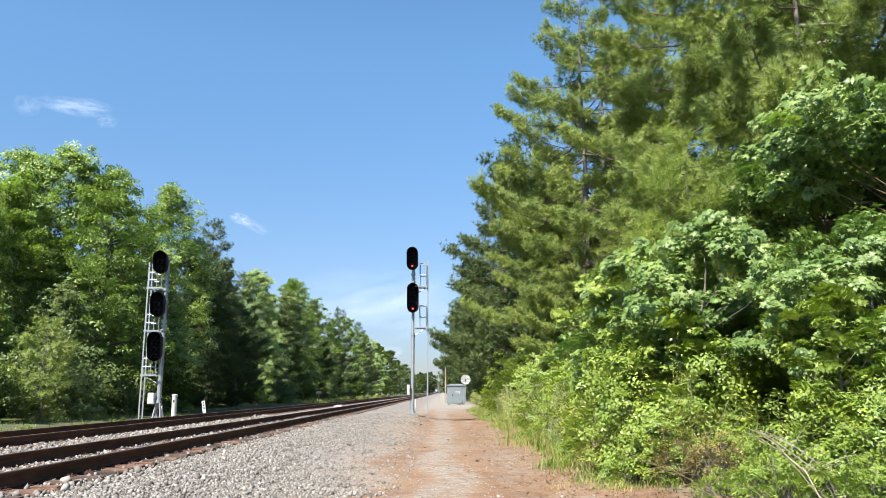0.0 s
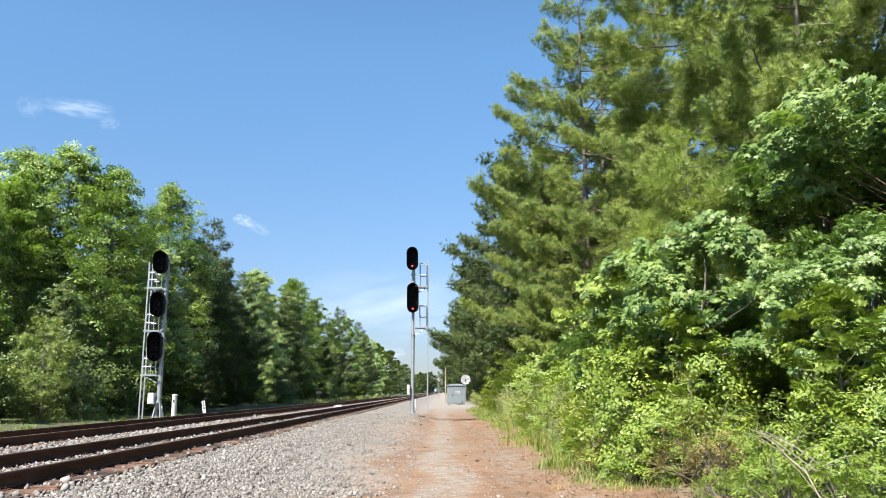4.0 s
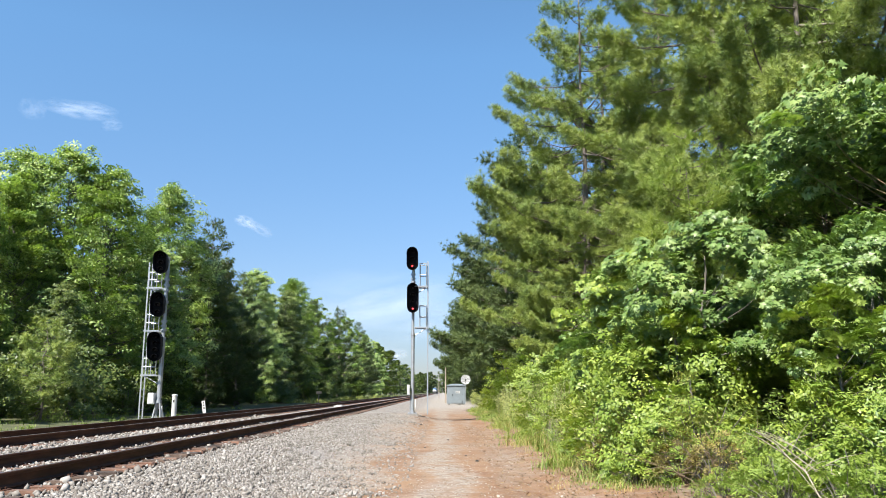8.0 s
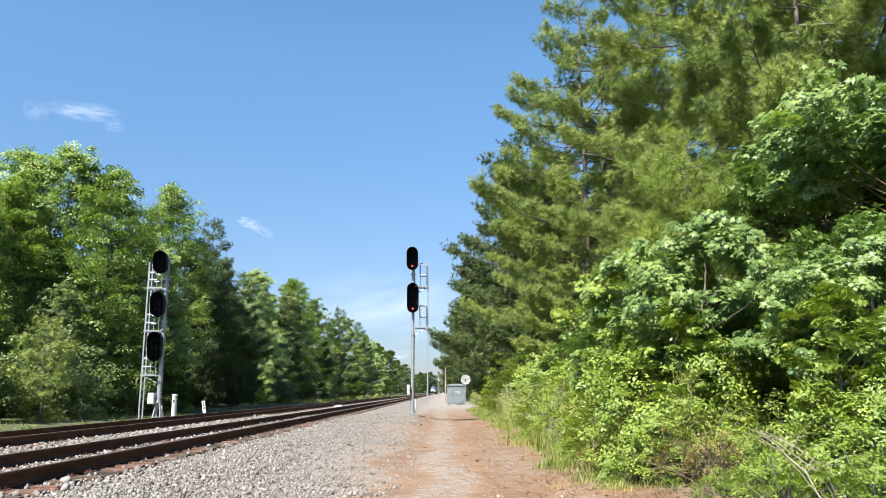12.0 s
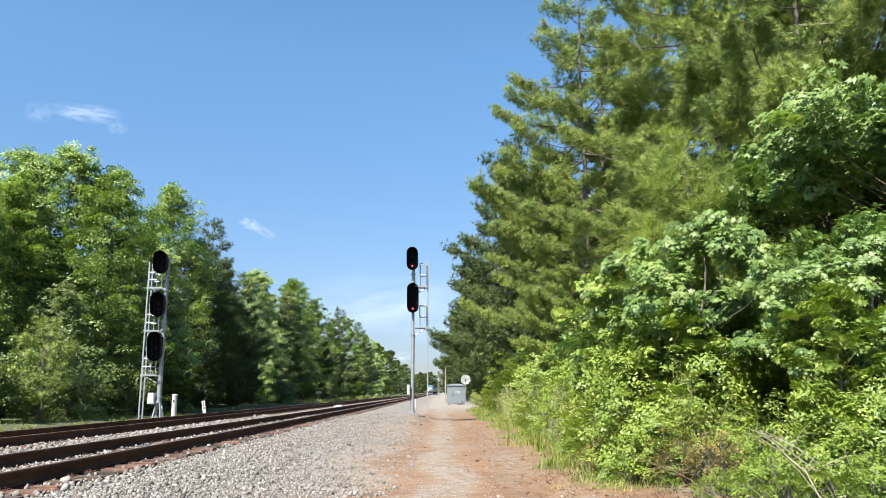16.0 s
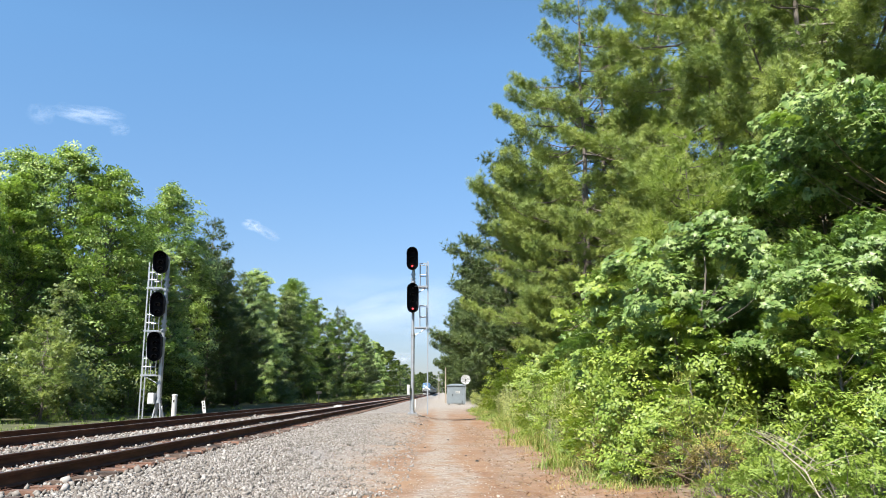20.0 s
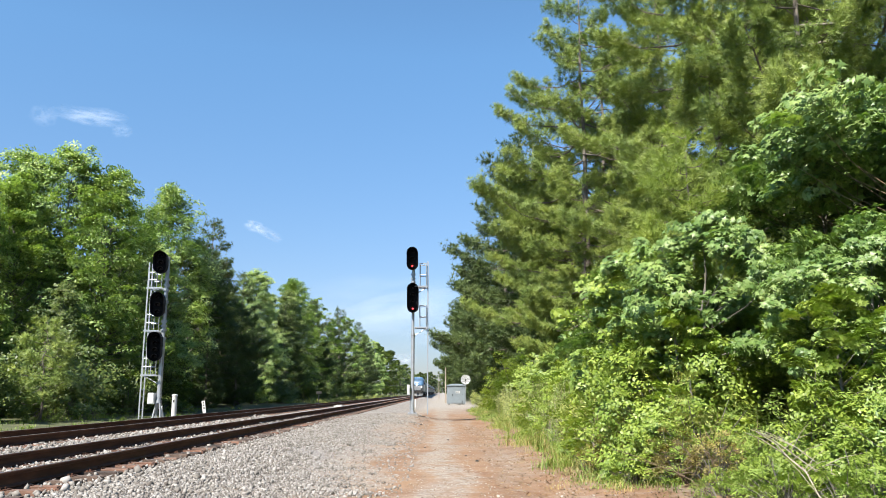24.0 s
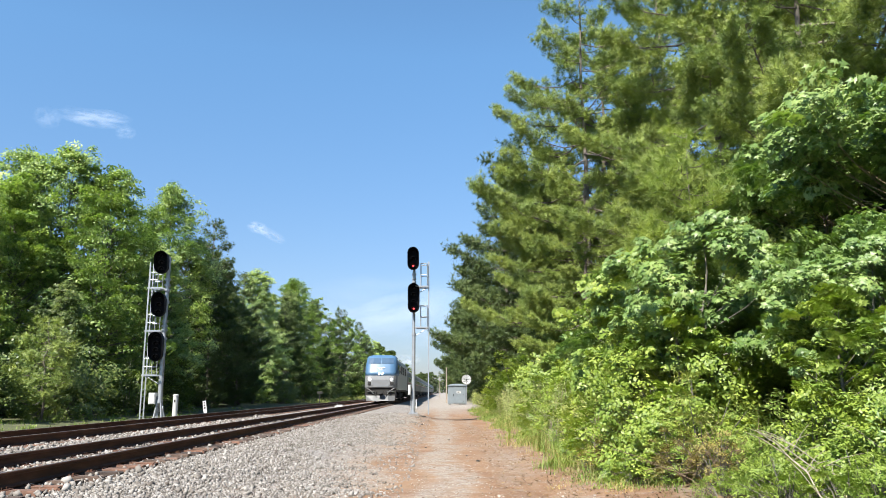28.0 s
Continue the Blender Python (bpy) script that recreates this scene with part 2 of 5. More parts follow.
def star_leaf():
    """A five-lobed leaf, cupped, as a fan of quads."""
    tips = [math.radians(a) for a in (90, 22, -38, -142, 158)]
    ring = []
    for i, a in enumerate(tips):
        b = tips[(i + 1) % 5]
        mid = (a + b) / 2 if b < a else (a + b) / 2 + math.pi
        ring.append((0.62 * math.cos(a), 0.62 * math.sin(a), -0.10))
        ring.append((0.24 * math.cos(mid), 0.24 * math.sin(mid), 0.03))
    v = [(0, 0, 0.05)] + ring
    f = [(0, 1 + (2 * i - 1) % 10, 1 + 2 * i, 1 + (2 * i + 1) % 10) for i in range(5)]
    return np.array(v), np.array(f)


STAR = star_leaf()
OVAL = (np.array([(0, -0.5, 0), (0.3, -0.05, -0.07), (0, 0.55, -0.04), (-0.3, -0.05, -0.07)]), np.array([(0, 1, 2, 3)]))
LONG = (np.array([(0, -0.5, 0), (0.14, 0.0, -0.05), (0, 0.6, -0.1), (-0.14, 0.0, -0.05)]), np.array([(0, 1, 2, 3)]))


def needle_tuft(count, rng, wide):
    """Needles fanning out of a twig's end along the third axis."""
    v, f = [], []
    for i in range(count):
        a = 2 * math.pi * i / count + rng.uniform(-0.3, 0.3)
        lean = rng.uniform(0.35, 1.25)
        tip = np.array((math.sin(lean) * math.cos(a), math.sin(lean) * math.sin(a), math.cos(lean) - 0.12 * lean))
        side = np.array((-math.sin(a), math.cos(a), 0)) * wide
        v += [-side, side, tip * rng.uniform(0.8, 1.1)]
        f.append((3 * i, 3 * i + 1, 3 * i + 2))
    return np.array(v), np.array(f)


def sphere_dirs(rng, n):
    d = rng.normal(0, 1, (n, 3))
    return d / np.linalg.norm(d, axis=1, keepdims=True)


def clump_leaves(rng, centers, radii, per, shape, size, flat=0.75):
    """Leaves laid over the outside of clumps; each clump is a spray whose leaves share a lean towards the light."""
    n = len(centers) * per
    c = np.repeat(centers, per, axis=0)
    r = np.repeat(radii, per)
    lean = np.array((-0.36, -0.46, 0.62)) + rng.normal(0, 0.36, (len(centers), 3))
    lean[:, 2] = np.abs(lean[:, 2])
    d = sphere_dirs(rng, n)
    d[:, 2] = np.where(d[:, 2] < -0.35, -d[:, 2], d[:, 2])
    dist = r * rng.uniform(0.40, 1.08, n)
    pos = c + d * dist[:, None] * np.array((1, 1, flat))
    facing = np.repeat(lean, per, axis=0) + d * 0.40
    return strew(pos, turns(rng, facing, 0.30), size * rng.uniform(0.65, 1.25, n), *shape)


def hardwood(name, seed, height, width, leaf, leaf_size, clumps, per, shape, low=0.12, peak=0.45, trunk_r=0.16, bark=None, point=1.0, boughs=34, single_limbs=False, tall=0.62):
    """Trunk with boughs; each bough carries a ragged pad of leaf clumps, with dark gaps between the pads."""
    rng = np.random.default_rng(seed)
    tree = empty(name)
    f = low + (1 - low) * ((np.arange(boughs) + rng.uniform(0, 1, boughs)) / boughs) ** 0.9
    prof = np.where(f < peak, 0.5 + 0.5 * np.sin(np.clip((f - low) / (peak - low), 0, 1) * math.pi / 2), np.cos(np.clip((f - peak) / (1.06 - peak), 0, 1) * math.pi / 2) ** point)
    ang = np.arange(boughs) * 2.399 + rng.normal(0, 0.4, boughs)
    rad = width / 2 * prof * rng.uniform(0.5, 0.95, boughs)
    rad[-2:] *= 0.15
    pads = np.stack((rad * np.cos(ang), rad * np.sin(ang), f * height * 0.97), axis=1)
    reach = width * (0.10 + 0.11 * prof) * rng.uniform(0.75, 1.25, boughs)
    own = rng.integers(0, boughs, clumps)
    own[:boughs] = np.arange(boughs)
    d = sphere_dirs(rng, clumps)
    cen = pads[own] + d * (reach[own] * rng.uniform(0.2, 1.0, clumps))[:, None] * np.array((1, 1, tall))
    cen[:, 2] = np.maximum(cen[:, 2], 0.25)
    size = rng.uniform(0.6, 1.2, clumps) * width * 0.072
    bm = bmesh.new()
    pts = [(rng.normal(0, 0.05) * (k > 0), rng.normal(0, 0.05) * (k > 0), height * 0.94 * k / 6) for k in range(7)]
    pts[0] = (0, 0, -0.3)
    tube(bm, pts, [trunk_r * (1.25 if k == 0 else 1 - 0.9 * k / 6) for k in range(7)], 8)
    part("trunk", bm, bark or BARK, tree, smooth=True)
    bm = bmesh.new()
    for i in range(boughs):
        z = max(pads[i][2] * 0.74, 0.2)
        root, tip = Vector((0, 0, z)), Vector(pads[i])
        mid = root.lerp(tip, 0.55) + Vector((0, 0, -0.02 * height))
        r = trunk_r * 0.42 * (1.1 - z / height)
        tube(bm, [root, mid, tip], [r, r * 0.6, r * 0.25], 5, False)
        if single_limbs:
            part("limb", bm, bark or BARK, tree, smooth=True)
            bm = bmesh.new()
    for i in range(0, clumps, max(1, clumps // 40)):
        a, b = Vector(pads[own[i]]), Vector(cen[i])
        tube(bm, [a, a.lerp(b, 0.5) + Vector((0, 0, 0.05)), b], [trunk_r * 0.09, trunk_r * 0.07, 0.004], 4, False)
    part("branchwork", bm, bark or BARK, tree, smooth=True)["kind"] = "stuff"
    v, c = clump_leaves(rng, cen, size, per, shape, leaf_size, 0.7)
    part("crown", soup("crown", v, c, leaf), None, tree)
    return tree


def pine_tree(name, seed, height, width, plumes, low=0.3, trunk_r=0.2, needle=0.24, count=14, peak=0.45, needle_width=0.03, leaf=None, tufts=7, plume=0.46, dome=0.55):
    """A pine: straight trunk, limbs in loose whorls that droop and turn up, each a level spray of twigs that end in thick plumes of needles."""
    rng = np.random.default_rng(seed)
    tree = empty(name)
    bm = bmesh.new()
    pts = [(rng.normal(0, 0.06) * (k > 0), rng.normal(0, 0.06) * (k > 0), height * 0.985 * k / 8 - (0.3 if k == 0 else 0)) for k in range(9)]
    tube(bm, pts, [trunk_r * (1.2 if k == 0 else 1 - 0.9 * k / 8) for k in range(9)], 10)
    part("trunk", bm, BARK_PINE, tree, smooth=True)
    limbs = int(16 + height * (1 - low) * 2.5)
    fs = low + (1 - low) * (np.arange(limbs) + rng.uniform(0, 0.8, limbs)) / limbs
    prof = np.where(fs < peak, 0.62 + 0.38 * (fs - low) / (peak - low), np.clip((1.0 - fs) / (1.0 - peak), 0.02, 1) ** dome)
    length = width / 2 * prof * rng.uniform(0.5, 1.0, limbs)
    share = (length + 0.4) ** 1.5
    share /= share.sum()
    bm = bmesh.new()
    pos, way = [], []
    for i in range(limbs):
        a = i * 2.399 + rng.normal(0, 0.35)
        f, ln = fs[i], length[i]
        out = np.array((math.cos(a), math.sin(a), 0.0))
        across = np.array((-out[1], out[0], 0.0))
        rise = 0.42 * (f - 0.5) + 0.02 + rng.normal(0, 0.07)
        sway = rng.normal(0, 0.10)

        def along(s):
            return out * ln * s + across * ln * sway * s * s + np.array((0, 0, f * height + ln * (rise * s - 0.15 * math.sin(s * math.pi) + 0.07 * s ** 3)))
        r = 0.012 + 0.009 * ln
        tube(bm, [tuple(along(s)) for s in (0, 0.33, 0.66, 1)], [r, r * 0.75, r * 0.5, r * 0.2], 5, False)
        n = max(4, int(plumes * share[i]))
        for k in range(n):
            s = 0.16 + 0.84 * ((k + rng.uniform(0.2, 0.9)) / n) ** 0.60
            base = along(min(s, 1.0))
            side = (1 if k % 2 else -1) * rng.uniform(0.1, 1.0)
            span = (0.25 + 0.27 * ln * (1.15 - s)) * rng.uniform(0.5, 1.0) + 0.15
            d = out * rng.uniform(0.35, 0.9) + across * side + np.array((0, 0, rng.uniform(0.02, 0.35)))
            d /= np.linalg.norm(d)
            end = base + d * span
            if k % 2:
                tube(bm, [tuple(base), tuple(end)], [0.014, 0.006], 3, False)
            turn_up = d * 0.8 + np.array((-0.12, -0.15, 0.45)) + rng.normal(0, 0.12, 3)
            turn_up /= np.linalg.norm(turn_up)
            u = np.linspace(0.0, 1.0, tufts)
            puff = sphere_dirs(rng, tufts) * 0.31 * plume
            pos.append(end + turn_up * (plume * (u[:, None] - 0.35)) + puff)
            way.append(np.repeat(turn_up[None], tufts, axis=0) * (0.25 + 0.8 * u[:, None]) + puff * (1.9 / plume))
    part("branchwork", bm, BARK_PINE, tree, smooth=True)["kind"] = "stuff"
    pos, way = np.concatenate(pos), np.concatenate(way)
    v, c = strew(pos, turns(rng, way, 0.10), needle * rng.uniform(0.8, 1.25, len(pos)), *needle_tuft(count, rng, needle_width))
    part("crown", soup("crown", v, c, leaf or PINE), None, tree)
    return tree


def bush(name, seed, width, height, leaf, leaf_size, clumps, per, shape, depth=None):
    """A bush of arching stems and leaf clumps from the ground up."""
    rng = np.random.default_rng(seed)
    ob = empty(name)
    d = sphere_dirs(rng, clumps)
    d[:, 2] = np.abs(d[:, 2])
    k = rng.uniform(0.35, 1.0, clumps) ** 0.6 * (1 + 0.25 * np.sin(np.arctan2(d[:, 1], d[:, 0]) * 3 + seed))
    cen = d * k[:, None] * np.array((width / 2, (depth or width) / 2, height * 0.9)) + np.array((0, 0, height * 0.06))
    size = rng.uniform(0.6, 1.2, clumps) * 0.13 * (width + height) / 2
    bm = bmesh.new()
    for i in range(0, clumps, max(1, clumps // 26)):
        tip = Vector(cen[i])
        root = Vector((tip.x * 0.2, tip.y * 0.2, -0.1))
        tube(bm, [root, root.lerp(tip, 0.5) + Vector((0, 0, 0.15 * height)), tip], [0.012 * width ** 0.5, 0.008 * width ** 0.5, 0.003], 4, False)
    part("stemwork", bm, BARK, ob)["kind"] = "stuff"
    v, c = clump_leaves(rng, cen, size, per, shape, leaf_size)
    part("foliage", soup("foliage", v, c, leaf), None, ob)
    return ob


def feather_weed(name, seed, height, width, stems, leaf):
    """Tall feathery weed: upright stems from one root, thick with small narrow leaves that point up and out."""
    rng = np.random.default_rng(seed)
    ob = empty(name)
    bm = bmesh.new()
    pos, way = [], []
    for k in range(stems):
        a = rng.uniform(0, 2 * math.pi)
        out = np.array((math.cos(a), math.sin(a), 0.0))
        h, lean = height * rng.uniform(0.55, 1.05), width * rng.uniform(0.1, 0.5)
        at = [out * (0.06 + lean * s ** 1.6) + np.array((0, 0, h * s)) for s in (0.0, 0.35, 0.7, 1.0)]
        at[0][2] = -0.08
        tube(bm, [tuple(p) for p in at], [0.007, 0.006, 0.004, 0.002], 4, False)
        n = int(h * 95)
        s = rng.uniform(0.18, 1.0, n)
        body = out * (0.06 + lean * s[:, None] ** 1.6) + np.array((0, 0, 1.0)) * (h * s)[:, None]
        d = sphere_dirs(rng, n)
        d[:, 2] = np.abs(d[:, 2]) * 0.7 + 0.35
        pos.append(body + d * (0.12 * (1.15 - s) + 0.025)[:, None] * rng.uniform(0.4, 1.0, n)[:, None])
        way.append(d + np.array((-0.25, -0.45, 0.1)))
    part("stemwork", bm, TWIG, ob)["kind"] = "stuff"
    pos, way = np.concatenate(pos), np.concatenate(way)
    v, c = strew(pos, turns(rng, way, 0.4), 0.075 * rng.uniform(0.6, 1.3, len(pos)), *LONG)
    part("foliage", soup("foliage", v, c, leaf), None, ob)
    return ob


def blades(seed, pos, height, width, bend=0.5):
    """Grass blades: two bent quads each."""
    rng = np.random.default_rng(seed)
    n = len(pos)
    a = rng.uniform(0, 2 * math.pi, n)
    h = height * rng.uniform(0.5, 1.2, n)
    out = np.stack((np.cos(a), np.sin(a), np.zeros(n)), axis=1)
    side = np.stack((-np.sin(a), np.cos(a), np.zeros(n)), axis=1) * (width * rng.uniform(0.6, 1.3, n))[:, None]
    bend = bend * rng.uniform(0.2, 1.2, n)
    mid = pos + np.array((0, 0, 1)) * (h * 0.55)[:, None] + out * (h * bend * 0.28)[:, None]
    tip = pos + np.array((0, 0, 1)) * (h * (1 - 0.25 * bend))[:, None] + out * (h * bend)[:, None]
    v = np.stack((pos - side, pos + side, mid + side * 0.8, mid - side * 0.8, tip + side * 0.12, tip - side * 0.12), axis=1).reshape(-1, 3)
    base = (np.arange(n) * 6)[:, None]
    return v, np.concatenate((base + np.array([[0, 1, 2, 3]]), base + np.array([[3, 2, 4, 5]])))


# ---- ground ----
NEAR_X, FAR_X, HALF = -6.05, -10.10, 0.755      # the two tracks' centre lines, half the gauge at the rail heads


def ground_height(x, y):
    """Height of the ground across the line: woods, ditch, ballast bed, shoulder, dirt road, bank."""
    xs = (-400, -60, -24, -16.5, -14.6, -13.2, -12.2, -5.35, -5.2, -4.62, -4.45, -3.9, -2.2, -1.2, 1.6, 2.4, 3.6, 7.0, 14.0, 60, 400)
    zs = (-0.3, -0.3, -0.22, -0.25, -0.38, -0.36, -0.215, -0.215, -0.255, -0.255, -0.235, -0.27, -0.50, -0.55, -0.56, -0.50, -0.40, -0.05, 0.15, 0.3, 0.3)
    z = float(np.interp(x, xs, zs))
    if x > -4.4:
        z += 0.035 * noise.noise((x * 0.9, y * 0.35, 0.0)) + 0.02 * noise.noise((x * 3.0, y * 2.0, 4.0))
        z += 0.36 * math.exp(-((y - 41) / 8.0) ** 2 - ((x + 1.9) / 1.5) ** 2)
    elif x < -13.3:
        z += 0.10 * noise.noise((x * 0.25, y * 0.2, 9.0))
    return z


def ground_mat():
    """Ballast, red dirt road and woodland floor in one sheet, meeting along ragged edges."""
    m = Mat("ground_mix", 0.92)
    sep = m.t.nodes.new("ShaderNodeSeparateXYZ")
    m.link(m.co, sep.inputs[0])

    def band(lo, hi, wobble, scale):
        w = m.node("ShaderNodeMath", **{})
        w.operation = "MULTIPLY_ADD"
        m.link(m.noise(scale, 5.0, 0.65), w.inputs[0])
        w.inputs[1].default_value = wobble
        m.link(sep.outputs["X"], w.inputs[2])
        r = m.t.nodes.new("ShaderNodeMapRange")
        r.inputs["From Min"].default_value, r.inputs["From Max"].default_value = lo + wobble / 2, hi + wobble / 2
        m.link(w.outputs[0], r.inputs["Value"])
        return r.outputs["Result"]
    v = m.ramp(m.voronoi(16.0), (0.0, (0.115, 0.100, 0.089)), (0.5, (0.213, 0.195, 0.177)), (1.0, (0.344, 0.328, 0.307)))
    d = m.voronoi(16.0, "Distance")
    # gaps between the stones are darkened in the colour, as crevice shade
    ballast = m.mix(m.ramp(d, (0.45, 0.0), (0.85, 0.7)), v, (0.070, 0.056, 0.045))
    ballast = m.mix(m.ramp(m.noise(0.5), (0.5, 0.0), (0.75, 0.35)), ballast, (0.180, 0.131, 0.098))
    fine = m.noise(38.0, 3.0)
    soil = m.ramp(m.noise(1.2, 6.0, 0.65), (0.28, (0.123, 0.056, 0.025)), (0.5, (0.184, 0.094, 0.045)), (0.72, (0.242, 0.146, 0.078)))
    soil = m.mix(m.ramp(fine, (0.4, 0.0), (0.72, 0.32)), soil, (0.246, 0.176, 0.111))
    rut = m.noise(1.0, 4.0, 0.6, (1.0, 0.14, 1.0))
    chips = m.ramp(m.voronoi(26.0), (0.0, (0.115, 0.094, 0.075)), (1.0, (0.344, 0.316, 0.275)))
    soil = m.mix(m.ramp(rut, (0.50, 0.0), (0.68, 0.5)), soil, chips)
    # two worn wheel tracks of pale crushed stone
    across = m.t.nodes.new("ShaderNodeMapRange")
    across.inputs["From Min"].default_value, across.inputs["From Max"].default_value = -3.0, 3.0
    wob = m.node("ShaderNodeMath")
    wob.operation = "MULTIPLY_ADD"
    m.link(m.noise(0.4, 3.0), wob.inputs[0])
    wob.inputs[1].default_value = 1.9
    m.link(sep.outputs["X"], wob.inputs[2])
    m.link(wob.outputs[0], across.inputs["Value"])
    lanes = m.ramp(across.outputs["Result"], (0.28, 0.9), (0.43, 0.9), (0.47, 0.05), (0.57, 0.05), (0.61, 0.9), (0.70, 0.9), (0.76, 0.05), (1.0, 0.0))
    worn = m.mix(1.0, lanes, m.ramp(m.noise(2.6, 5.0, 0.7), (0.36, 0.15), (0.58, 1.0)), "MULTIPLY")
    soil = m.mix(worn, soil, m.mix(0.15, chips, (0.279, 0.230, 0.168)))
    patchy = m.ramp(m.noise(1.5, 7.0, 0.74, (0.7, 1.2, 1.0)), (0.50, 0.0), (0.62, 0.38))
    soil = m.mix(patchy, soil, m.mix(0.25, chips, (0.287, 0.250, 0.205)))
    clods = m.ramp(m.noise(9.0, 5.0, 0.7, (0.8, 1.2, 1.0)), (0.52, 0.0), (0.66, 0.6))
    soil = m.mix(clods, soil, (0.123, 0.056, 0.026))
    floor = m.ramp(m.noise(0.9, 6.0), (0.3, (0.037, 0.041, 0.016)), (0.55, (0.074, 0.082, 0.029)), (0.75, (0.131, 0.107, 0.057)))
    c = m.mix(band(-14.2, -13.4, 1.0, 0.8), floor, ballast)
    far = m.t.nodes.new("ShaderNodeMapRange")
    far.inputs["From Min"].default_value, far.inputs["From Max"].default_value = 48.0, 80.0
    m.link(sep.outputs["Y"], far.inputs["Value"])
    road = m.mix(far.outputs["Result"], soil, m.mix(0.5, chips, (0.255, 0.226, 0.195)))
    washed = m.mix(1.0, band(-4.4, -3.2, 1.5, 0.5), m.ramp(m.noise(0.7, 6.0, 0.68, (1.0, 0.45, 1.0)), (0.50, 0.0), (0.60, 0.8)), "MULTIPLY")
    c = m.mix(washed, c, soil)
    c = m.mix(band(-2.6, -1.5, 2.2, 0.55), c, road)
    c = m.mix(band(3.0, 4.4, 1.3, 0.9), c, floor)
    m.colour(c)
    m.bump(m.mix(0.5, d, fine), 0.7, -0.03)
    return m.m


def build_ground():
    xs = [-3000, -900, -400, -150, -60, -35, -24, -20, -18, -16.5, -15.5, -14.6, -13.9, -13.2, -12.7, -12.2, -9, -7, -5.35, -5.2, -4.9, -4.62, -4.45]
    xs += [-4.2 + 0.3 * k for k in range(29)] + [5, 6, 7, 8.5, 11, 14, 20, 35, 60, 150, 400, 900, 3000]
    ys = [-300, -100, -40, -20, -10, -5, 0] + [1.2 + 0.45 * k for k in range(90)] + [44, 47, 50, 54, 58, 63, 70, 80, 95, 115, 140, 180, 240, 330, 480, 700, 1100, 2000, 4500]
    v = np.array([(x, y, ground_height(x, y)) for y in ys for x in xs])
    n = len(xs)
    f = np.array([(j * n + i, j * n + i + 1, (j + 1) * n + i + 1, (j + 1) * n + i) for j in range(len(ys) - 1) for i in range(n - 1)])
    ob = new("ground", soup("ground", v, f, ground_mat(), True))
    tagged(ob, "ground of grey ballast, red dirt road and woodland floor", "ground", kind="structure")
    return ob


def rail_mesh(y0, y1):
    bm = bmesh.new()
    half = [(0.075, -0.185), (0.075, -0.172), (0.018, -0.150), (0.010, -0.120), (0.010, -0.055), (0.036, -0.042), (0.0375, -0.010), (0.030, -0.001)]
    prism(bm, half + [(-x, z) for x, z in reversed(half)], y0, y1)
    return mesh_of("rail", bm, RAIL)


def tie_mesh(seed):
    rng = random.Random(seed)
    bm = bmesh.new()
    box(bm, -1.30, 1.30, -0.115, 0.115, -0.37, -0.192, 0.012)
    for v in bm.verts:
        v.co += Vector((rng.uniform(-0.03, 0.03), rng.uniform(-0.008, 0.008), rng.uniform(-0.006, 0.004)))
    return mesh_of("tie", bm, TIE)


def plate_mesh():
    bm = bmesh.new()
    box(bm, -0.17, 0.17, -0.09, 0.09, -0.196, -0.183)
    for sx in (-1, 1):
        for sy in (-0.05, 0.05):
            box(bm, sx * 0.10 - 0.012, sx * 0.10 + 0.012, sy - 0.012, sy + 0.012, -0.184, -0.160)
    return mesh_of("tie_plate", bm, RAIL)


def build_track(name, cx, label):
    track = empty(name, pose(cx, 0, 0))
    tagged(track, label, "railway track", kind="structure")
    long_rail = rail_mesh(-60, 1600)
    bm = bmesh.new()
    prism(bm, [(-0.028, -0.0008), (-0.024, 0.0006), (0.024, 0.0006), (0.028, -0.0008)], -60, 1600)
    band = mesh_of("running_surface", bm, SHINE)
    for s in (-1, 1):
        r = part("rail", long_rail, None, track)
        r.location.x = s * HALF
        part("running_surface", band, None, r, "bright worn steel rail top")
    ties = [tie_mesh(k) for k in range(6)]
    plate = plate_mesh()
    rng = random.Random(int(-cx * 10))
    for k in range(150):
        y = 4.0 + k * 0.535
        t = part("tie", ties[rng.randrange(6)], None, track)
        t.matrix_basis = pose(rng.uniform(-0.05, 0.05), y, rng.uniform(-0.012, 0.006), 0, 0, rng.uniform(-1.2, 1.2))
        if k < 75:
            for s in (-1, 1):
                p = part("tie_plate", plate, None, t)
                p.location.x = s * HALF
    ys = np.concatenate((np.arange(4.0 + 150 * 0.535, 420, 0.535), np.arange(-30, 4.0, 0.535)))
    cube = np.array([(x, y, z) for x in (-1.3, 1.3) for y in (-0.115, 0.115) for z in (-0.37, -0.195)])
    quads = np.array([(0, 1, 3, 2), (4, 6, 7, 5), (0, 4, 5, 1), (2, 3, 7, 6), (1, 5, 7, 3)])
    fr = np.repeat(np.eye(3)[None], len(ys), axis=0)
    v, f = strew(np.stack((np.zeros(len(ys)), ys, np.zeros(len(ys))), axis=1), fr, np.ones(len(ys)), cube, quads)
    rest = part("distant_ties", soup("distant_ties", v, f, TIE), None, track)
    rest["kind"] = "stuff"
    return track


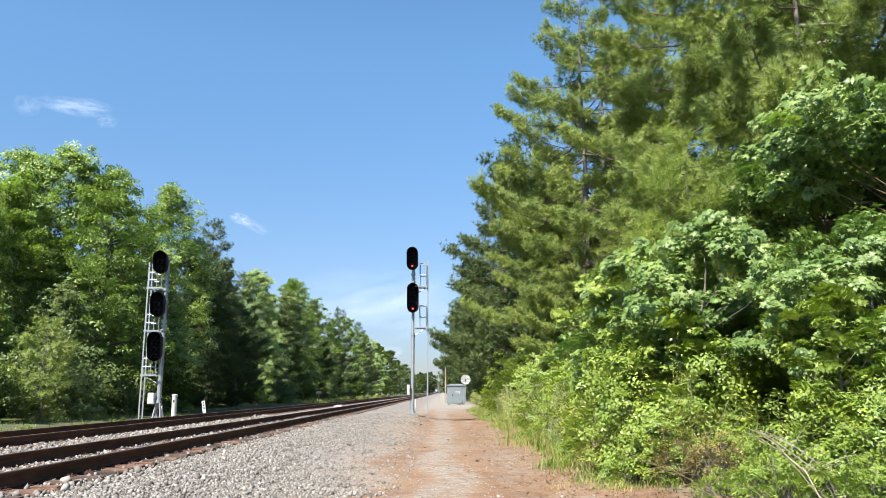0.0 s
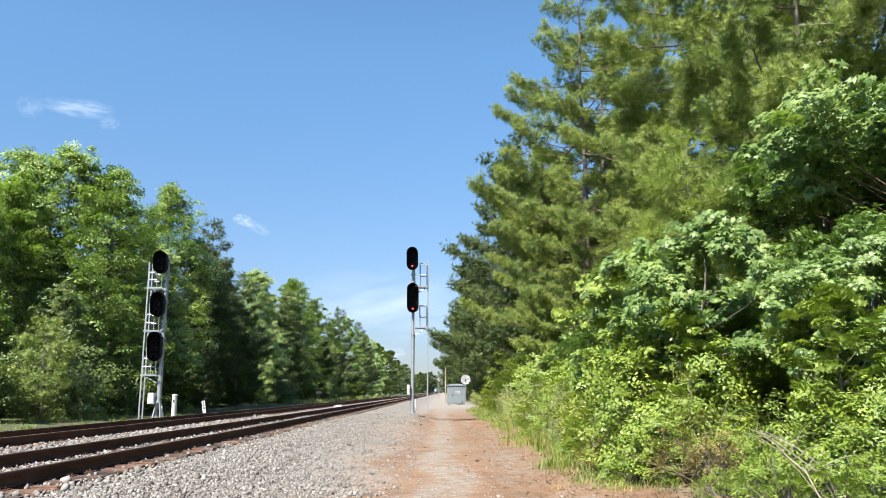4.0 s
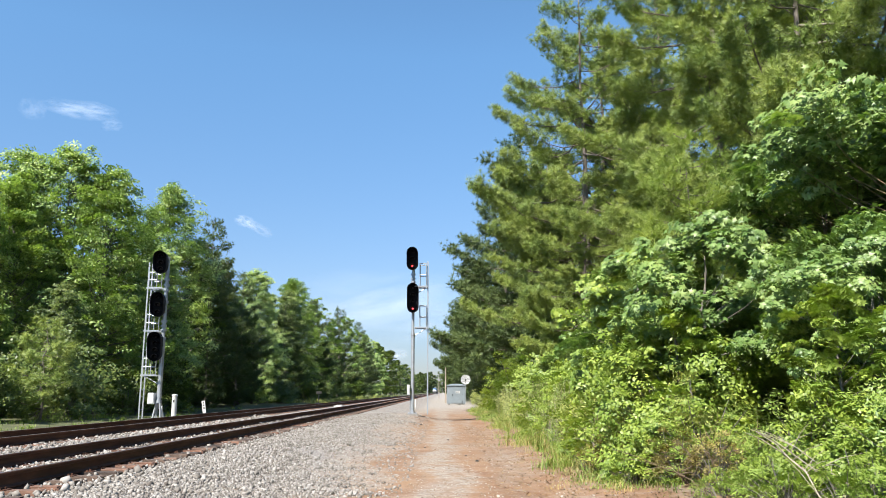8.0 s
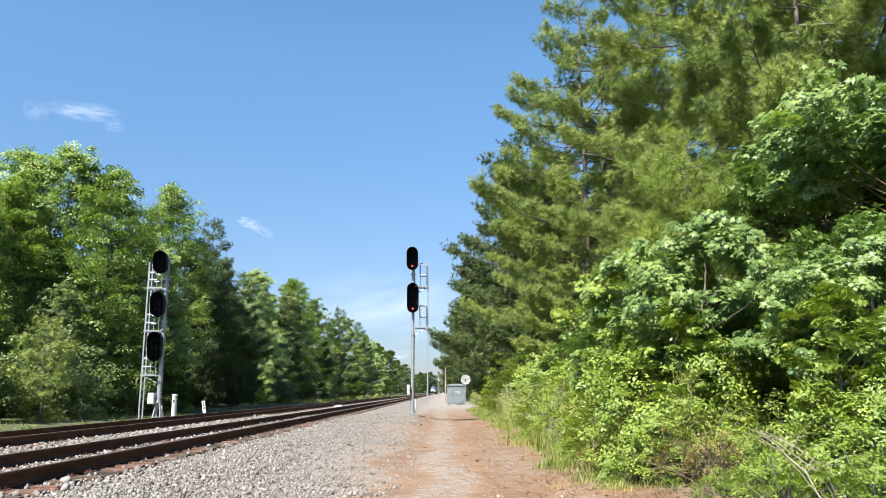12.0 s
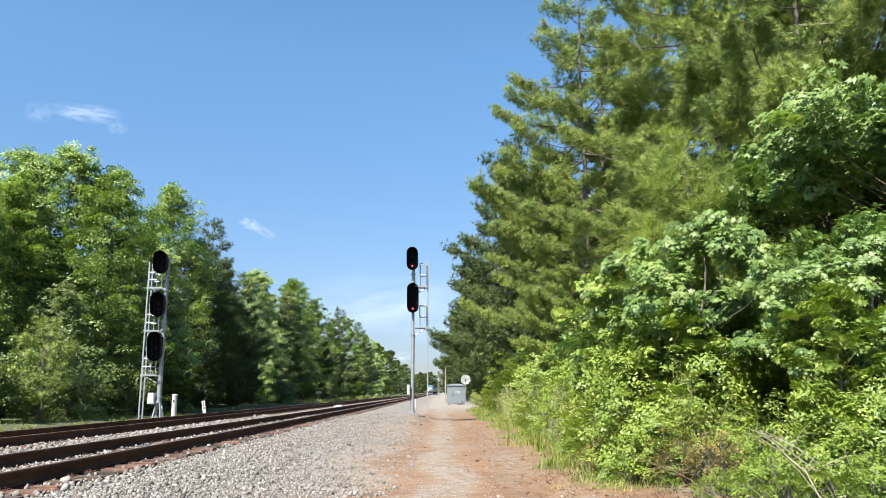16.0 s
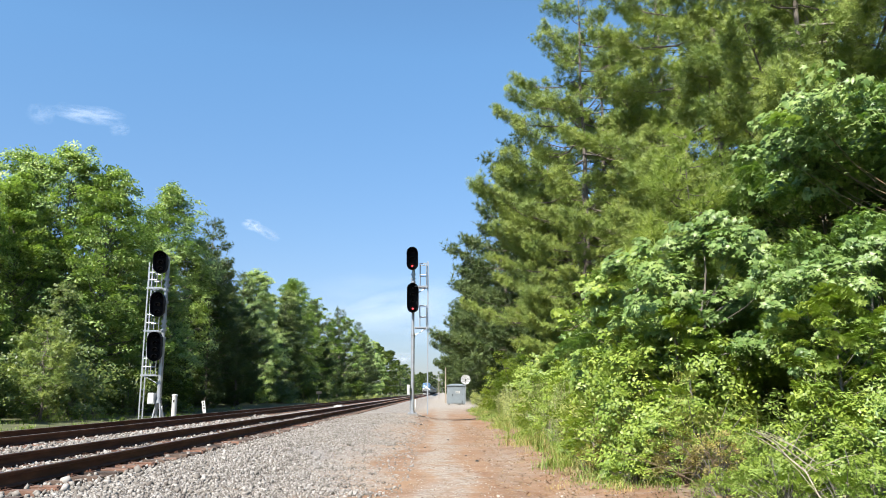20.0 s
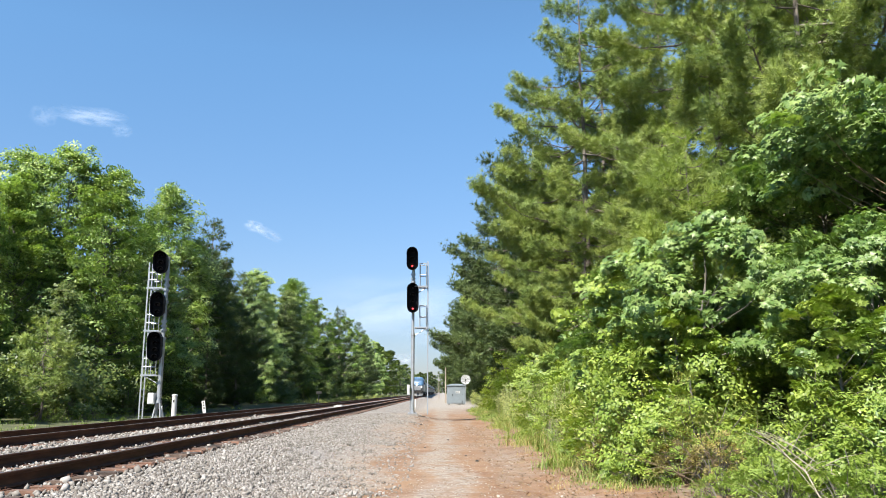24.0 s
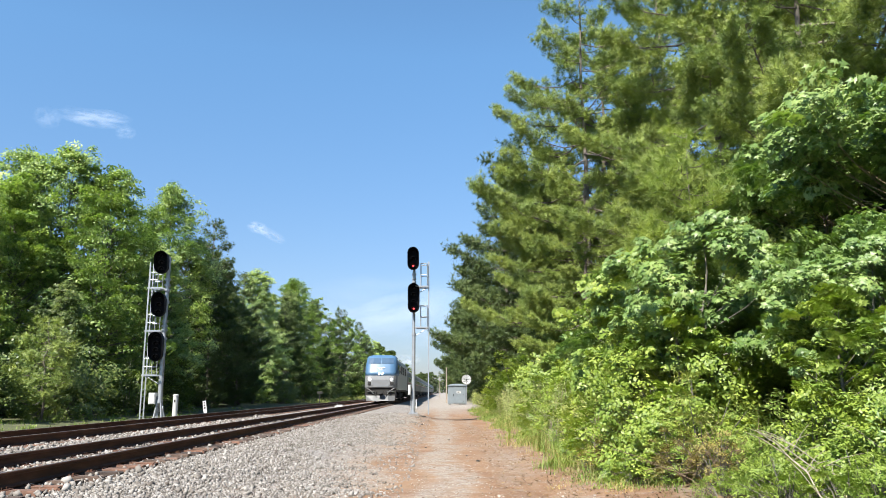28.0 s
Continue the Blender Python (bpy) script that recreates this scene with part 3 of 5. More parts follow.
def stones(name, seed, count, x0, x1, y0, y1, size, material, label, near_power=1.8, sink=0.25, only=None):
    """Loose broken stones lying on the ground, denser towards the near end."""
    rng = np.random.default_rng(seed)
    y = y0 + (y1 - y0) * rng.uniform(0, 1, count) ** near_power
    x = rng.uniform(x0, x1, count)
    if only is not None:
        keep = only(x, y, rng)
        x, y = x[keep], y[keep]
    n = len(x)
    z = np.array([ground_height(a, b) for a, b in zip(x, y)])
    s = size * rng.lognormal(0, 0.34, n)
    shape = np.array([(0.62, 0.12, 0.10), (-0.55, -0.2, 0.14), (0.10, 0.58, -0.05), (-0.12, -0.55, 0.18), (0.22, -0.12, 0.44), (0.30, 0.38, 0.30), (-0.34, 0.20, 0.42), (-0.05, 0.0, -0.4)])
    faces = np.array([(0, 5, 4), (5, 6, 4), (6, 1, 4), (1, 3, 4), (3, 0, 4), (0, 2, 5), (2, 6, 5), (2, 1, 6), (0, 7, 2), (2, 7, 1), (1, 7, 3), (3, 7, 0)])
    sizes = s[:, None] * rng.uniform(0.5, 1.4, (n, 3))
    v, f = strew(np.stack((x, y, z + s * sink), axis=1), turns(rng, sphere_dirs(rng, n), 0.1), sizes, shape, faces)
    ob = new(name, soup(name, v, f, material))
    return tagged(ob, label, "gravel", kind="stuff")


# ---- line-side things ----


def signal_head(mast, x, z0, z1, lamps, lit, width=0.61, turn=0.0, ahead=-0.34):
    """A tall black rounded backboard with hooded lamps; lit: which lamps glow red."""
    bm = bmesh.new()
    r, n = width / 2, 10
    mid = [(r * math.cos(math.pi * k / n), (z1 - r) + r * math.sin(math.pi * k / n)) for k in range(n + 1)]
    mid += [(-r * math.cos(math.pi * k / n), (z0 + r) - r * math.sin(math.pi * k / n)) for k in range(n + 1)]
    prism(bm, mid, 0.0, 0.03)
    # deep shroud round the edge
    def brim(b):
        return -0.20 - 0.26 * (b - z0) / (z1 - z0)
    loft(bm, [[(a, 0.0, b) for a, b in mid], [(a * 0.98, brim(b), b) for a, b in mid], [(a * 0.93, brim(b), b) for a, b in mid], [(a * 0.93, -0.01, b) for a, b in mid]], caps=False)
    box(bm, -0.16, 0.16, 0.03, 0.26, z0 + 0.22, z1 - 0.22, 0.03)
    head = part("signal_head", bm, BLACK, mast, "black signal head with hooded lamps")
    head.matrix_basis = pose(x, ahead, 0, 0, 0, turn)
    step = (z1 - z0 - 0.42) / max(lamps - 1, 1)
    for k in range(lamps):
        z = z0 + 0.21 + k * step
        bm = bmesh.new()
        bmesh.ops.create_uvsphere(bm, u_segments=12, v_segments=6, radius=0.046, matrix=Matrix.Translation((0, -0.03, z)) @ Matrix.Diagonal((1, 0.3, 1, 1)))
        part("lamp", bm, RED_LAMP if k in lit else LENS_OFF, head, "lit red lamp" if k in lit else "unlit lamp", True)
        bm = bmesh.new()
        arc = [math.radians(a) for a in range(-20, 201, 20)]
        loft(bm, [[(0.13 * math.cos(a), -0.02, z + 0.13 * math.sin(a)) for a in arc], [(0.125 * math.cos(a), -0.30, z - 0.02 + 0.125 * math.sin(a)) for a in arc],
                  [(0.118 * math.cos(a), -0.30, z - 0.02 + 0.118 * math.sin(a)) for a in arc], [(0.122 * math.cos(a), -0.02, z + 0.122 * math.sin(a)) for a in arc]], caps=False, closed=False)
        part("hood", bm, BLACK, head)
    return head


def platform(mast, side, x_out, z, rail_top):
    """A small grated stand with its guard rails and a diagonal brace."""
    bm = bmesh.new()
    xa, xb = sorted((side * 0.10, x_out))
    for k in range(6):
        y = -0.30 + 0.12 * k
        box(bm, xa, xb, y - 0.012, y + 0.012, z - 0.03, z + 0.01)
    for y in (-0.33, 0.33):
        box(bm, xa - 0.02, xb + 0.02, y - 0.02, y + 0.02, z - 0.05, z + 0.02)
    box(bm, side * 0.30 - 0.02, side * 0.30 + 0.02, -0.33, 0.33, z - 0.05, z + 0.02)
    p = part("platform", bm, GALV, mast)
    xi, xo = side * 0.36, x_out - side * 0.08

    def bar(name, start, end):
        bm = bmesh.new()
        tube(bm, [start, end], 0.021, 6)
        part(name, bm, GALV, p)
    for y in (-0.31, 0.31):
        for x in (xi, xo):
            bar("guard_post", (x, y, z), (x, y, rail_top))
        for zz in (rail_top, (z + rail_top) / 2):
            bar("guard_rail", (xi, y, zz), (xo, y, zz))
    for zz in (rail_top, (z + rail_top) / 2):
        bar("guard_rail", (xi, -0.31, zz), (xi, 0.31, zz))
    bm = bmesh.new()
    tube(bm, [(side * 0.09, 0, z - 0.42), (x_out - side * 0.05, 0, z - 0.03)], 0.024, 6)
    part("brace", bm, GALV, p)


def signal_mast(m, label, top, heads, stands, side, reach, ladder_top, box_at, radius=0.095, box_side=-1, legs=False):
    """Tubular steel mast with heads, stands, ladder, foot plate and a small case."""
    mast = empty("signal_mast", m)
    tagged(mast, label, "railway signal", "line-side signals")
    bm = bmesh.new()
    foot = 0.95 if legs else 0.06
    tube(bm, [(0, 0, foot - 0.02), (0, 0, top * 0.5), (0, 0, top * 0.505), (0, 0, top)], [radius, radius, radius * 0.82, radius * 0.8], 14)
    for z in (top * 0.5, top * 0.72):
        tube(bm, [(0, 0, z - 0.06), (0, 0, z + 0.06)], radius * 1.25, 14)
    part("pole", bm, GALV, mast, smooth=False)
    for low, high in zip(sorted(heads, key=lambda h: h[1]), sorted(heads, key=lambda h: h[1])[1:]):
        for q in (0.2, 0.45, 0.75):
            z = low[2] + q * (high[1] - low[2])
            bm = bmesh.new()
            tube(bm, [(0, 0, z - 0.05), (0, 0, z + 0.05)], radius * 1.3, 12)
            for y in (-radius * 1.3, radius * 1.3):
                box(bm, -0.05, 0.05, y - 0.03, y + 0.03, z - 0.03, z + 0.03)
            part("collar", bm, GALV, mast)
    bm = bmesh.new()
    if legs:
        for a in (45, 135, 225, 315):
            c, s = math.cos(radians(a)), math.sin(radians(a))
            tube(bm, [(c * 0.30, s * 0.30, 0.0), (c * 0.09, s * 0.09, 1.0)], [0.05, 0.045], 6)
        tube(bm, [(0, 0, 0.9), (0, 0, 1.05)], 0.15, 12)
    else:
        for a in (45, 135, 225, 315):
            c, s = math.cos(radians(a)), math.sin(radians(a))
            tube(bm, [(c * 0.26, s * 0.26, 0.0), (c * 0.26, s * 0.26, 0.13)], 0.018, 6)
        box(bm, -0.24, 0.24, -0.24, 0.24, 0.04, 0.075, 0.008)
        tube(bm, [(0, 0, 0.07), (0, 0, 0.22)], [0.125, 0.115], 12)
    part("foot", bm, GALV, mast)
    bm = bmesh.new()
    box(bm, -0.30, 0.30, -0.30, 0.30, -0.5, 0.015, 0.01)
    part("foundation", bm, CONCRETE, mast)
    for h in heads:
        signal_head(mast, *h)
        for z in (h[1] + 0.32, h[2] - 0.32):
            bm = bmesh.new()
            box(bm, min(h[0], 0) - 0.05, max(h[0], 0) + 0.05, -0.20, 0.02, z - 0.035, z + 0.035)
            part("bracket", bm, GALV, mast)
    for z, rail_top in stands:
        platform(mast, side, side * reach, z, rail_top)
    bm = bmesh.new()
    for y in (-0.215, 0.215):
        box(bm, side * reach - 0.03, side * reach + 0.03, y - 0.012, y + 0.012, 0.0, ladder_top)
    lad = part("ladder", bm, GALV, mast)
    rung = bmesh.new()
    tube(rung, [(side * reach, -0.215, 0), (side * reach, 0.215, 0)], 0.012, 6)
    rung = mesh_of("rung", rung, GALV)
    for k in range(int(ladder_top / 0.305)):
        part("rung", rung, None, lad).location.z = 0.3 + k * 0.305
    z0, z1, w = box_at
    bm = bmesh.new()
    bx = box_side * (radius + 0.03 + w / 2)
    box(bm, bx - w / 2, bx + w / 2, -0.26, 0.16, z0, z1, 0.015)
    b = part("junction_box", bm, WHITE, mast, "pale painted steel junction box")
    bm = bmesh.new()
    box(bm, bx - w / 2 + 0.03, bx + w / 2 - 0.03, -0.275, -0.258, z0 + 0.03, z1 - 0.03, 0.005)
    part("lid", bm, WHITE, b)
    bm = bmesh.new()
    box(bm, -box_side * radius - 0.03 + 0.06 * (box_side < 0), -box_side * radius + 0.03 + 0.06 * (box_side < 0), -0.08, 0.0, 0.30, 0.78, 0.01)
    part("cable_guard", bm, WHITE, mast)
    for s in (-0.05, 0.05):
        bm = bmesh.new()
        tube(bm, [(box_side * radius + s * 0.6, 0.10, 0.0), (box_side * radius + s * 0.6, 0.10, z0 + 0.1)], 0.022, 6)
        part("conduit", bm, GALV, mast)
    return mast


def equipment_house(m):
    """Grey steel signal house with a shallow hipped roof and a door."""
    house = empty("equipment_house", m)
    tagged(house, "grey painted steel signal equipment house on concrete feet", "equipment house")
    w, d, h = 1.04, 0.95, 2.2
    bm = bmesh.new()
    box(bm, -w, w, -d, d, 0.16, h, 0.02)
    part("body", bm, CASE, house)
    bm = bmesh.new()
    loft(bm, [[(-w - .1, -d - .1, h), (w + .1, -d - .1, h), (w + .1, d + .1, h), (-w - .1, d + .1, h)],
              [(-w - .1, -d - .1, h + .09), (w + .1, -d - .1, h + .09), (w + .1, d + .1, h + .09), (-w - .1, d + .1, h + .09)],
              [(-w * .45, -d * .3, h + .26), (w * .45, -d * .3, h + .26), (w * .45, d * .3, h + .26), (-w * .45, d * .3, h + .26)]])
    part("roof", bm, CASE, house)
    bm = bmesh.new()
    box(bm, -0.5, 0.7, -d - 0.035, -d - 0.003, 0.24, h - 0.12, 0.012)
    door = part("door", bm, CASE, house)
    bm = bmesh.new()
    box(bm, -0.47, -0.41, -d - 0.10, -d - 0.036, 1.05, 1.25, 0.01)
    part("handle", bm, DARK, door)
    bm = bmesh.new()
    box(bm, -0.05, 0.45, -d - 0.048, -d - 0.038, 1.35, 1.62)
    part("notice", bm, WHITE, door, "small white notice plate")
    for k, z in enumerate((1.54, 1.47, 1.41)):
        bm = bmesh.new()
        box(bm, 0.0, 0.40 - 0.08 * k, -d - 0.053, -d - 0.049, z - 0.015, z + 0.015)
        part("text_bar", bm, DARK, door)
    for z in (0.4, 1.2, 1.95):
        bm = bmesh.new()
        tube(bm, [(0.72, -d - 0.03, z - 0.07), (0.72, -d - 0.03, z + 0.07)], 0.022, 6)
        part("hinge", bm, DARK, house)
    for x in (-0.85, 0.85):
        for y in (-0.75, 0.75):
            bm = bmesh.new()
            box(bm, x - 0.14, x + 0.14, y - 0.14, y + 0.14, -0.3, 0.165, 0.01)
            part("footing", bm, CONCRETE, house)
    return house


def dish(m):
    d = empty("satellite_dish", m)
    tagged(d, "round white satellite dish on a steel post", "satellite dish")
    bm = bmesh.new()
    rings = [[(r * math.cos(2 * math.pi * k / 24), -0.10 * (1 - (r / 0.6) ** 2) * -1 - 0.12, r * math.sin(2 * math.pi * k / 24) + 2.95) for k in range(24)] for r in (0.05, 0.25, 0.45, 0.6)]
    back = [[(x, y + 0.02, z) for x, y, z in ring] for ring in reversed(rings)]
    loft(bm, rings + back)
    part("reflector", bm, WHITE, d, smooth=False)
    bm = bmesh.new()
    tube(bm, [(0, 0.06, -0.4), (0, 0.06, 2.95)], 0.045, 8)
    part("post", bm, GALV, d)
    bm = bmesh.new()
    tube(bm, [(0, -0.10, 2.37), (0, -0.55, 2.75)], 0.015, 5)
    box(bm, -0.05, 0.05, -0.62, -0.5, 2.70, 2.86, 0.01)
    part("feed_arm", bm, DARK, d)
    for a in (20, 160, 215, 325):
        bm = bmesh.new()
        c, q = math.cos(radians(a)), math.sin(radians(a))
        tube(bm, [(c * 0.56, -0.13, 2.95 + q * 0.56), (c * 0.05, -0.56, 2.80 + q * 0.05)], 0.016, 5)
        part("strut", bm, DARK, d)
    for a in range(0, 180, 30):
        bm = bmesh.new()
        c, q = math.cos(radians(a)), math.sin(radians(a))
        tube(bm, [(c * k * 0.15, -0.126 + 0.10 * (1 - (k * 0.25) ** 2), 2.95 + q * k * 0.15) for k in range(-4, 5)], 0.011, 4)
        part("rib", bm, DARK, d)
    return d


def white_post(m):
    p = empty("white_post", m)
    tagged(p, "round white plastic marker post beside the track", "marker post")
    bm = bmesh.new()
    tube(bm, [(0, 0, -0.3), (0, 0, 1.18), (0, 0, 1.2)], [0.125, 0.125, 0.11], 16)
    part("tube", bm, WHITE, p)
    bm = bmesh.new()
    tube(bm, [(0, 0, 1.17), (0, 0, 1.22), (0, 0, 1.25)], [0.14, 0.14, 0.10], 16)
    part("cap", bm, WHITE, p)
    bm = bmesh.new()
    box(bm, -0.03, 0.03, -0.134, -0.122, 0.86, 0.98)
    part("sticker", bm, DARK, p)
    return p


def leaning_marker(m):
    p = empty("leaning_marker", m)
    tagged(p, "small leaning white marker sign with dark marks", "marker sign")
    bm = bmesh.new()
    box(bm, -0.11, 0.11, -0.012, 0.012, 0.25, 1.0, 0.004)
    part("board", bm, WHITE, p)
    bm = bmesh.new()
    box(bm, -0.025, 0.025, 0.013, 0.04, -0.3, 0.95)
    part("stake", bm, GALV, p)
    for z in (0.88, 0.72, 0.56):
        bm = bmesh.new()
        box(bm, -0.05, 0.05, -0.017, -0.0125, z - 0.045, z + 0.045)
        part("mark_bar", bm, DARK, p)
    return p


def track_box(m):
    b = empty("track_box", m)
    tagged(b, "low white equipment box between the two tracks", "equipment box")
    bm = bmesh.new()
    box(bm, -0.38, 0.38, -0.3, 0.3, 0.0, 0.20, 0.02)
    part("case", bm, WHITE, b)
    bm = bmesh.new()
    box(bm, -0.22, 0.30, -0.2, 0.2, 0.20, 0.29, 0.02)
    part("lid", bm, WHITE, b)
    bm = bmesh.new()
    tube(bm, [(0.38, 0, 0.05), (0.8, 0, 0.02)], 0.03, 6)
    part("cable", bm, DARK, b)
    return b


def switch_stand(m):
    s = empty("switch_stand", m)
    tagged(s, "dark steel switch stand with a flat target", "switch stand")
    bm = bmesh.new()
    box(bm, -0.3, 0.3, -0.2, 0.2, -0.2, 0.2, 0.02)
    part("base", bm, DARK, s)
    bm = bmesh.new()
    tube(bm, [(0, 0, 0.2), (0, 0, 1.35)], 0.04, 8)
    part("staff", bm, DARK, s)
    bm = bmesh.new()
    box(bm, -0.28, 0.28, -0.01, 0.01, 1.15, 1.4, 0.005)
    part("target", bm, DARK, s)
    return s


def wood_pole(m, height, label, arm=True):
    p = empty("utility_pole", m)
    tagged(p, label, "utility pole")
    bm = bmesh.new()
    tube(bm, [(0, 0, -0.4), (0, 0, height)], [0.105, 0.075], 10)
    part("pole", bm, POLEWOOD, p)
    if arm:
        bm = bmesh.new()
        box(bm, -0.5, 0.5, -0.06, 0.06, height - 0.45, height - 0.33, 0.01)
        part("crossarm", bm, POLEWOOD, p)
        for x in (-0.42, 0.42):
            bm = bmesh.new()
            tube(bm, [(x, 0, height - 0.33), (x, 0, height - 0.22)], [0.03, 0.045], 8)
            part("insulator", bm, GALV, p)
    return p


# ---- the train ----


def loco_section(y, w_low, w_high, z_low, z_top, crown):
    """One ring of the hood: flat sides, sloped shoulders and a rounded roof."""
    r = [(w_low, z_low), (w_low + 0.0, z_low + 0.4), (w_high, z_top - 1.15), (w_high - 0.02, z_top - 0.75), (w_high - 0.16, z_top - 0.38), (w_high - 0.48, z_top - 0.10), (w_high * 0.35, z_top - crown)]
    return [(x, y, z) for x, z in r] + [(-x, y, z) for x, z in reversed(r)]


def bogie(parent, y, wheels, base, radius, name="truck"):
    bm = bmesh.new()
    for s in (-1, 1):
        box(bm, s * 1.08 - 0.09, s * 1.08 + 0.09, y - base / 2 - 0.55, y + base / 2 + 0.55, 0.42, 0.80, 0.05)
        for k in range(wheels):
            wy = y - base / 2 + k * base / (wheels - 1)
            box(bm, s * 1.16 - 0.10, s * 1.16 + 0.10, wy - 0.18, wy + 0.18, 0.30, 0.72, 0.03)
    box(bm, -1.0, 1.0, y - 0.3, y + 0.3, 0.45, 0.95, 0.05)
    t = part(name, bm, UNDER, parent)
    for k in range(wheels):
        wy = y - base / 2 + k * base / (wheels - 1)
        for s in (-1, 1):
            bm = bmesh.new()
            prof = [(s * 0.70, radius + 0.025), (s * 0.725, radius + 0.025), (s * 0.735, radius), (s * 0.835, radius - 0.004), (s * 0.835, radius * 0.82), (s * 0.79, radius * 0.76), (s * 0.79, radius * 0.3), (s * 0.86, radius * 0.22)]
            loft(bm, [[(x, wy + q * math.cos(2 * math.pi * j / 20), radius + q * math.sin(2 * math.pi * j / 20)) for j in range(20)] for x, q in prof])
            part("wheel", bm, DARK, t)
    return t


def locomotive():
    """A streamlined passenger diesel: raked blue cab, silver nose, grey flanks. Its nose stands at y = 0."""
    loco = empty("locomotive")
    tagged(loco, "blue and silver passenger diesel locomotive with lit headlights", "locomotive")
    W = 1.50
    # nose below the blue: plumb front, rounded in plan
    plan = [(-W, 1.0), (-W, 0.62), (-1.40, 0.30), (-1.20, 0.08), (-0.80, 0.0), (0.80, 0.0), (1.20, 0.08), (1.40, 0.30), (W, 0.62), (W, 1.0)]

    def ring(z, back):
        return [(x, y + back, z) for x, y in plan]
    bm = bmesh.new()
    loft(bm, [ring(1.30, 0.06), ring(1.40, 0.0), ring(2.05, 0.02), ring(2.42, 0.10)])
    part("nose", bm, LOCO_SILVER, loco, "silver painted nose")
    bm = bmesh.new()
    up = []
    for z, back, pinch in ((2.424, 0.101, 1.0), (2.75, 0.24, 0.995), (3.15, 0.46, 0.985), (3.45, 0.60, 0.975), (4.12, 1.05, 0.93), (4.28, 1.35, 0.84), (4.37, 1.8, 0.62)):
        up.append([(x * pinch, y + back, z) for x, y in plan])
    loft(bm, up)
    part("cab_front", bm, LOCO_BLUE, loco, "glossy blue cab front", True)
    # flanks and roof
    bm = bmesh.new()
    loft(bm, [loco_section(y, W, W, 1.12, z, c) for y, z, c in ((1.66, 4.12, 0.02), (2.3, 4.36, 0.0), (3.2, 4.38, 0.0), (20.9, 4.38, 0.0), (21.0, 4.30, 0.0))])
    part("hood", bm, LOCO_GREY, loco, "grey flanks and roof")
    for s in (-1, 1):
        bm = bmesh.new()
        x = s * (W + 0.006)
        quad = [(0.98, 2.44), (1.12, 3.10), (1.75, 3.62), (6.2, 3.62), (4.6, 2.98), (3.2, 2.44)]
        a = [bm.verts.new((x, y, z)) for y, z in quad]
        b = [bm.verts.new((x - s * 0.01, y, z)) for y, z in quad]
        bm.faces.new(a), bm.faces.new(b[::-1])
        for k in range(6):
            bm.faces.new((a[k], a[(k + 1) % 6], b[(k + 1) % 6], b[k]))
        part("side_panel", bm, LOCO_BLUE, loco, "blue side panel")
        bm = bmesh.new()
        box(bm, x - 0.012, x + 0.012, 1.85, 2.75, 2.95, 3.50, 0.004)
        part("side_window", bm, GLASS_DARK, loco)
        bm = bmesh.new()
        box(bm, x - 0.008, x + 0.010, 3.0, 20.8, 2.22, 2.32)
        part("stripe", bm, WHITE, loco)
        for y0 in (7.2, 11.2, 15.4):
            bm = bmesh.new()
            box(bm, x - 0.02, x + 0.015, y0, y0 + 2.4, 2.7, 3.5, 0.01)
            part("grille", bm, DARK, loco)
        bm = bmesh.new()
        for z in (0.55, 0.85, 1.15):
            box(bm, s * 1.30, s * 1.52, 2.2, 2.75, z - 0.02, z + 0.02)
        part("step", bm, DARK, loco)
        # windscreen halves lie on the raked front
        bm = bmesh.new()
        xs = (0.05, 1.20)
        lo = [(s * xs[0], 0.635, 3.55), (s * 0.76, 0.635, 3.55), (s * xs[1], 0.735, 3.55)]
        hi = [(s * xs[1] * 0.95, 1.08, 4.06), (s * 0.73, 0.975, 4.06), (s * xs[0], 0.975, 4.06)]
        q = [bm.verts.new(p) for p in lo + hi]
        r = [bm.verts.new((px, py + 0.08, pz)) for px, py, pz in lo + hi]
        bm.faces.new(q), bm.faces.new(r[::-1])
        for k in range(6):
            bm.faces.new((q[k], q[(k + 1) % 6], r[(k + 1) % 6], r[k]))
        part("windscreen", bm, WINDSCREEN, loco)
        # headlamps in the nose, ditch lamps lower out
        for name, lx, lz, ly, lr in (("headlight", 0.15, 2.60, 0.165, 0.095), ("ditch_light", 1.02, 2.08, 0.03, 0.09)):
            bm = bmesh.new()
            bmesh.ops.create_uvsphere(bm, u_segments=14, v_segments=7, radius=lr, matrix=Matrix.Translation((s * lx, ly, lz)) @ Matrix.Diagonal((1, 0.5, 1, 1)))
            part(name, bm, HEADLAMP, loco, "glowing lamp")
        bm = bmesh.new()
        box(bm, s * 1.04 - 0.15, s * 1.04 + 0.15, -0.02, 0.10, 1.56, 1.86, 0.02)
        part("marker_recess", bm, DARK, loco)
        bm = bmesh.new()
        tube(bm, [(s * 1.58, 1.75, 2.9), (s * 1.78, 1.65, 2.95)], 0.02, 5)
        box(bm, s * 1.72 - 0.04, s * 1.72 + 0.10, 1.58, 1.64, 2.78, 3.22, 0.01)
        part("mirror", bm, DARK, loco)
    # pale emblem: two plain slanted strokes
    bm = bmesh.new()
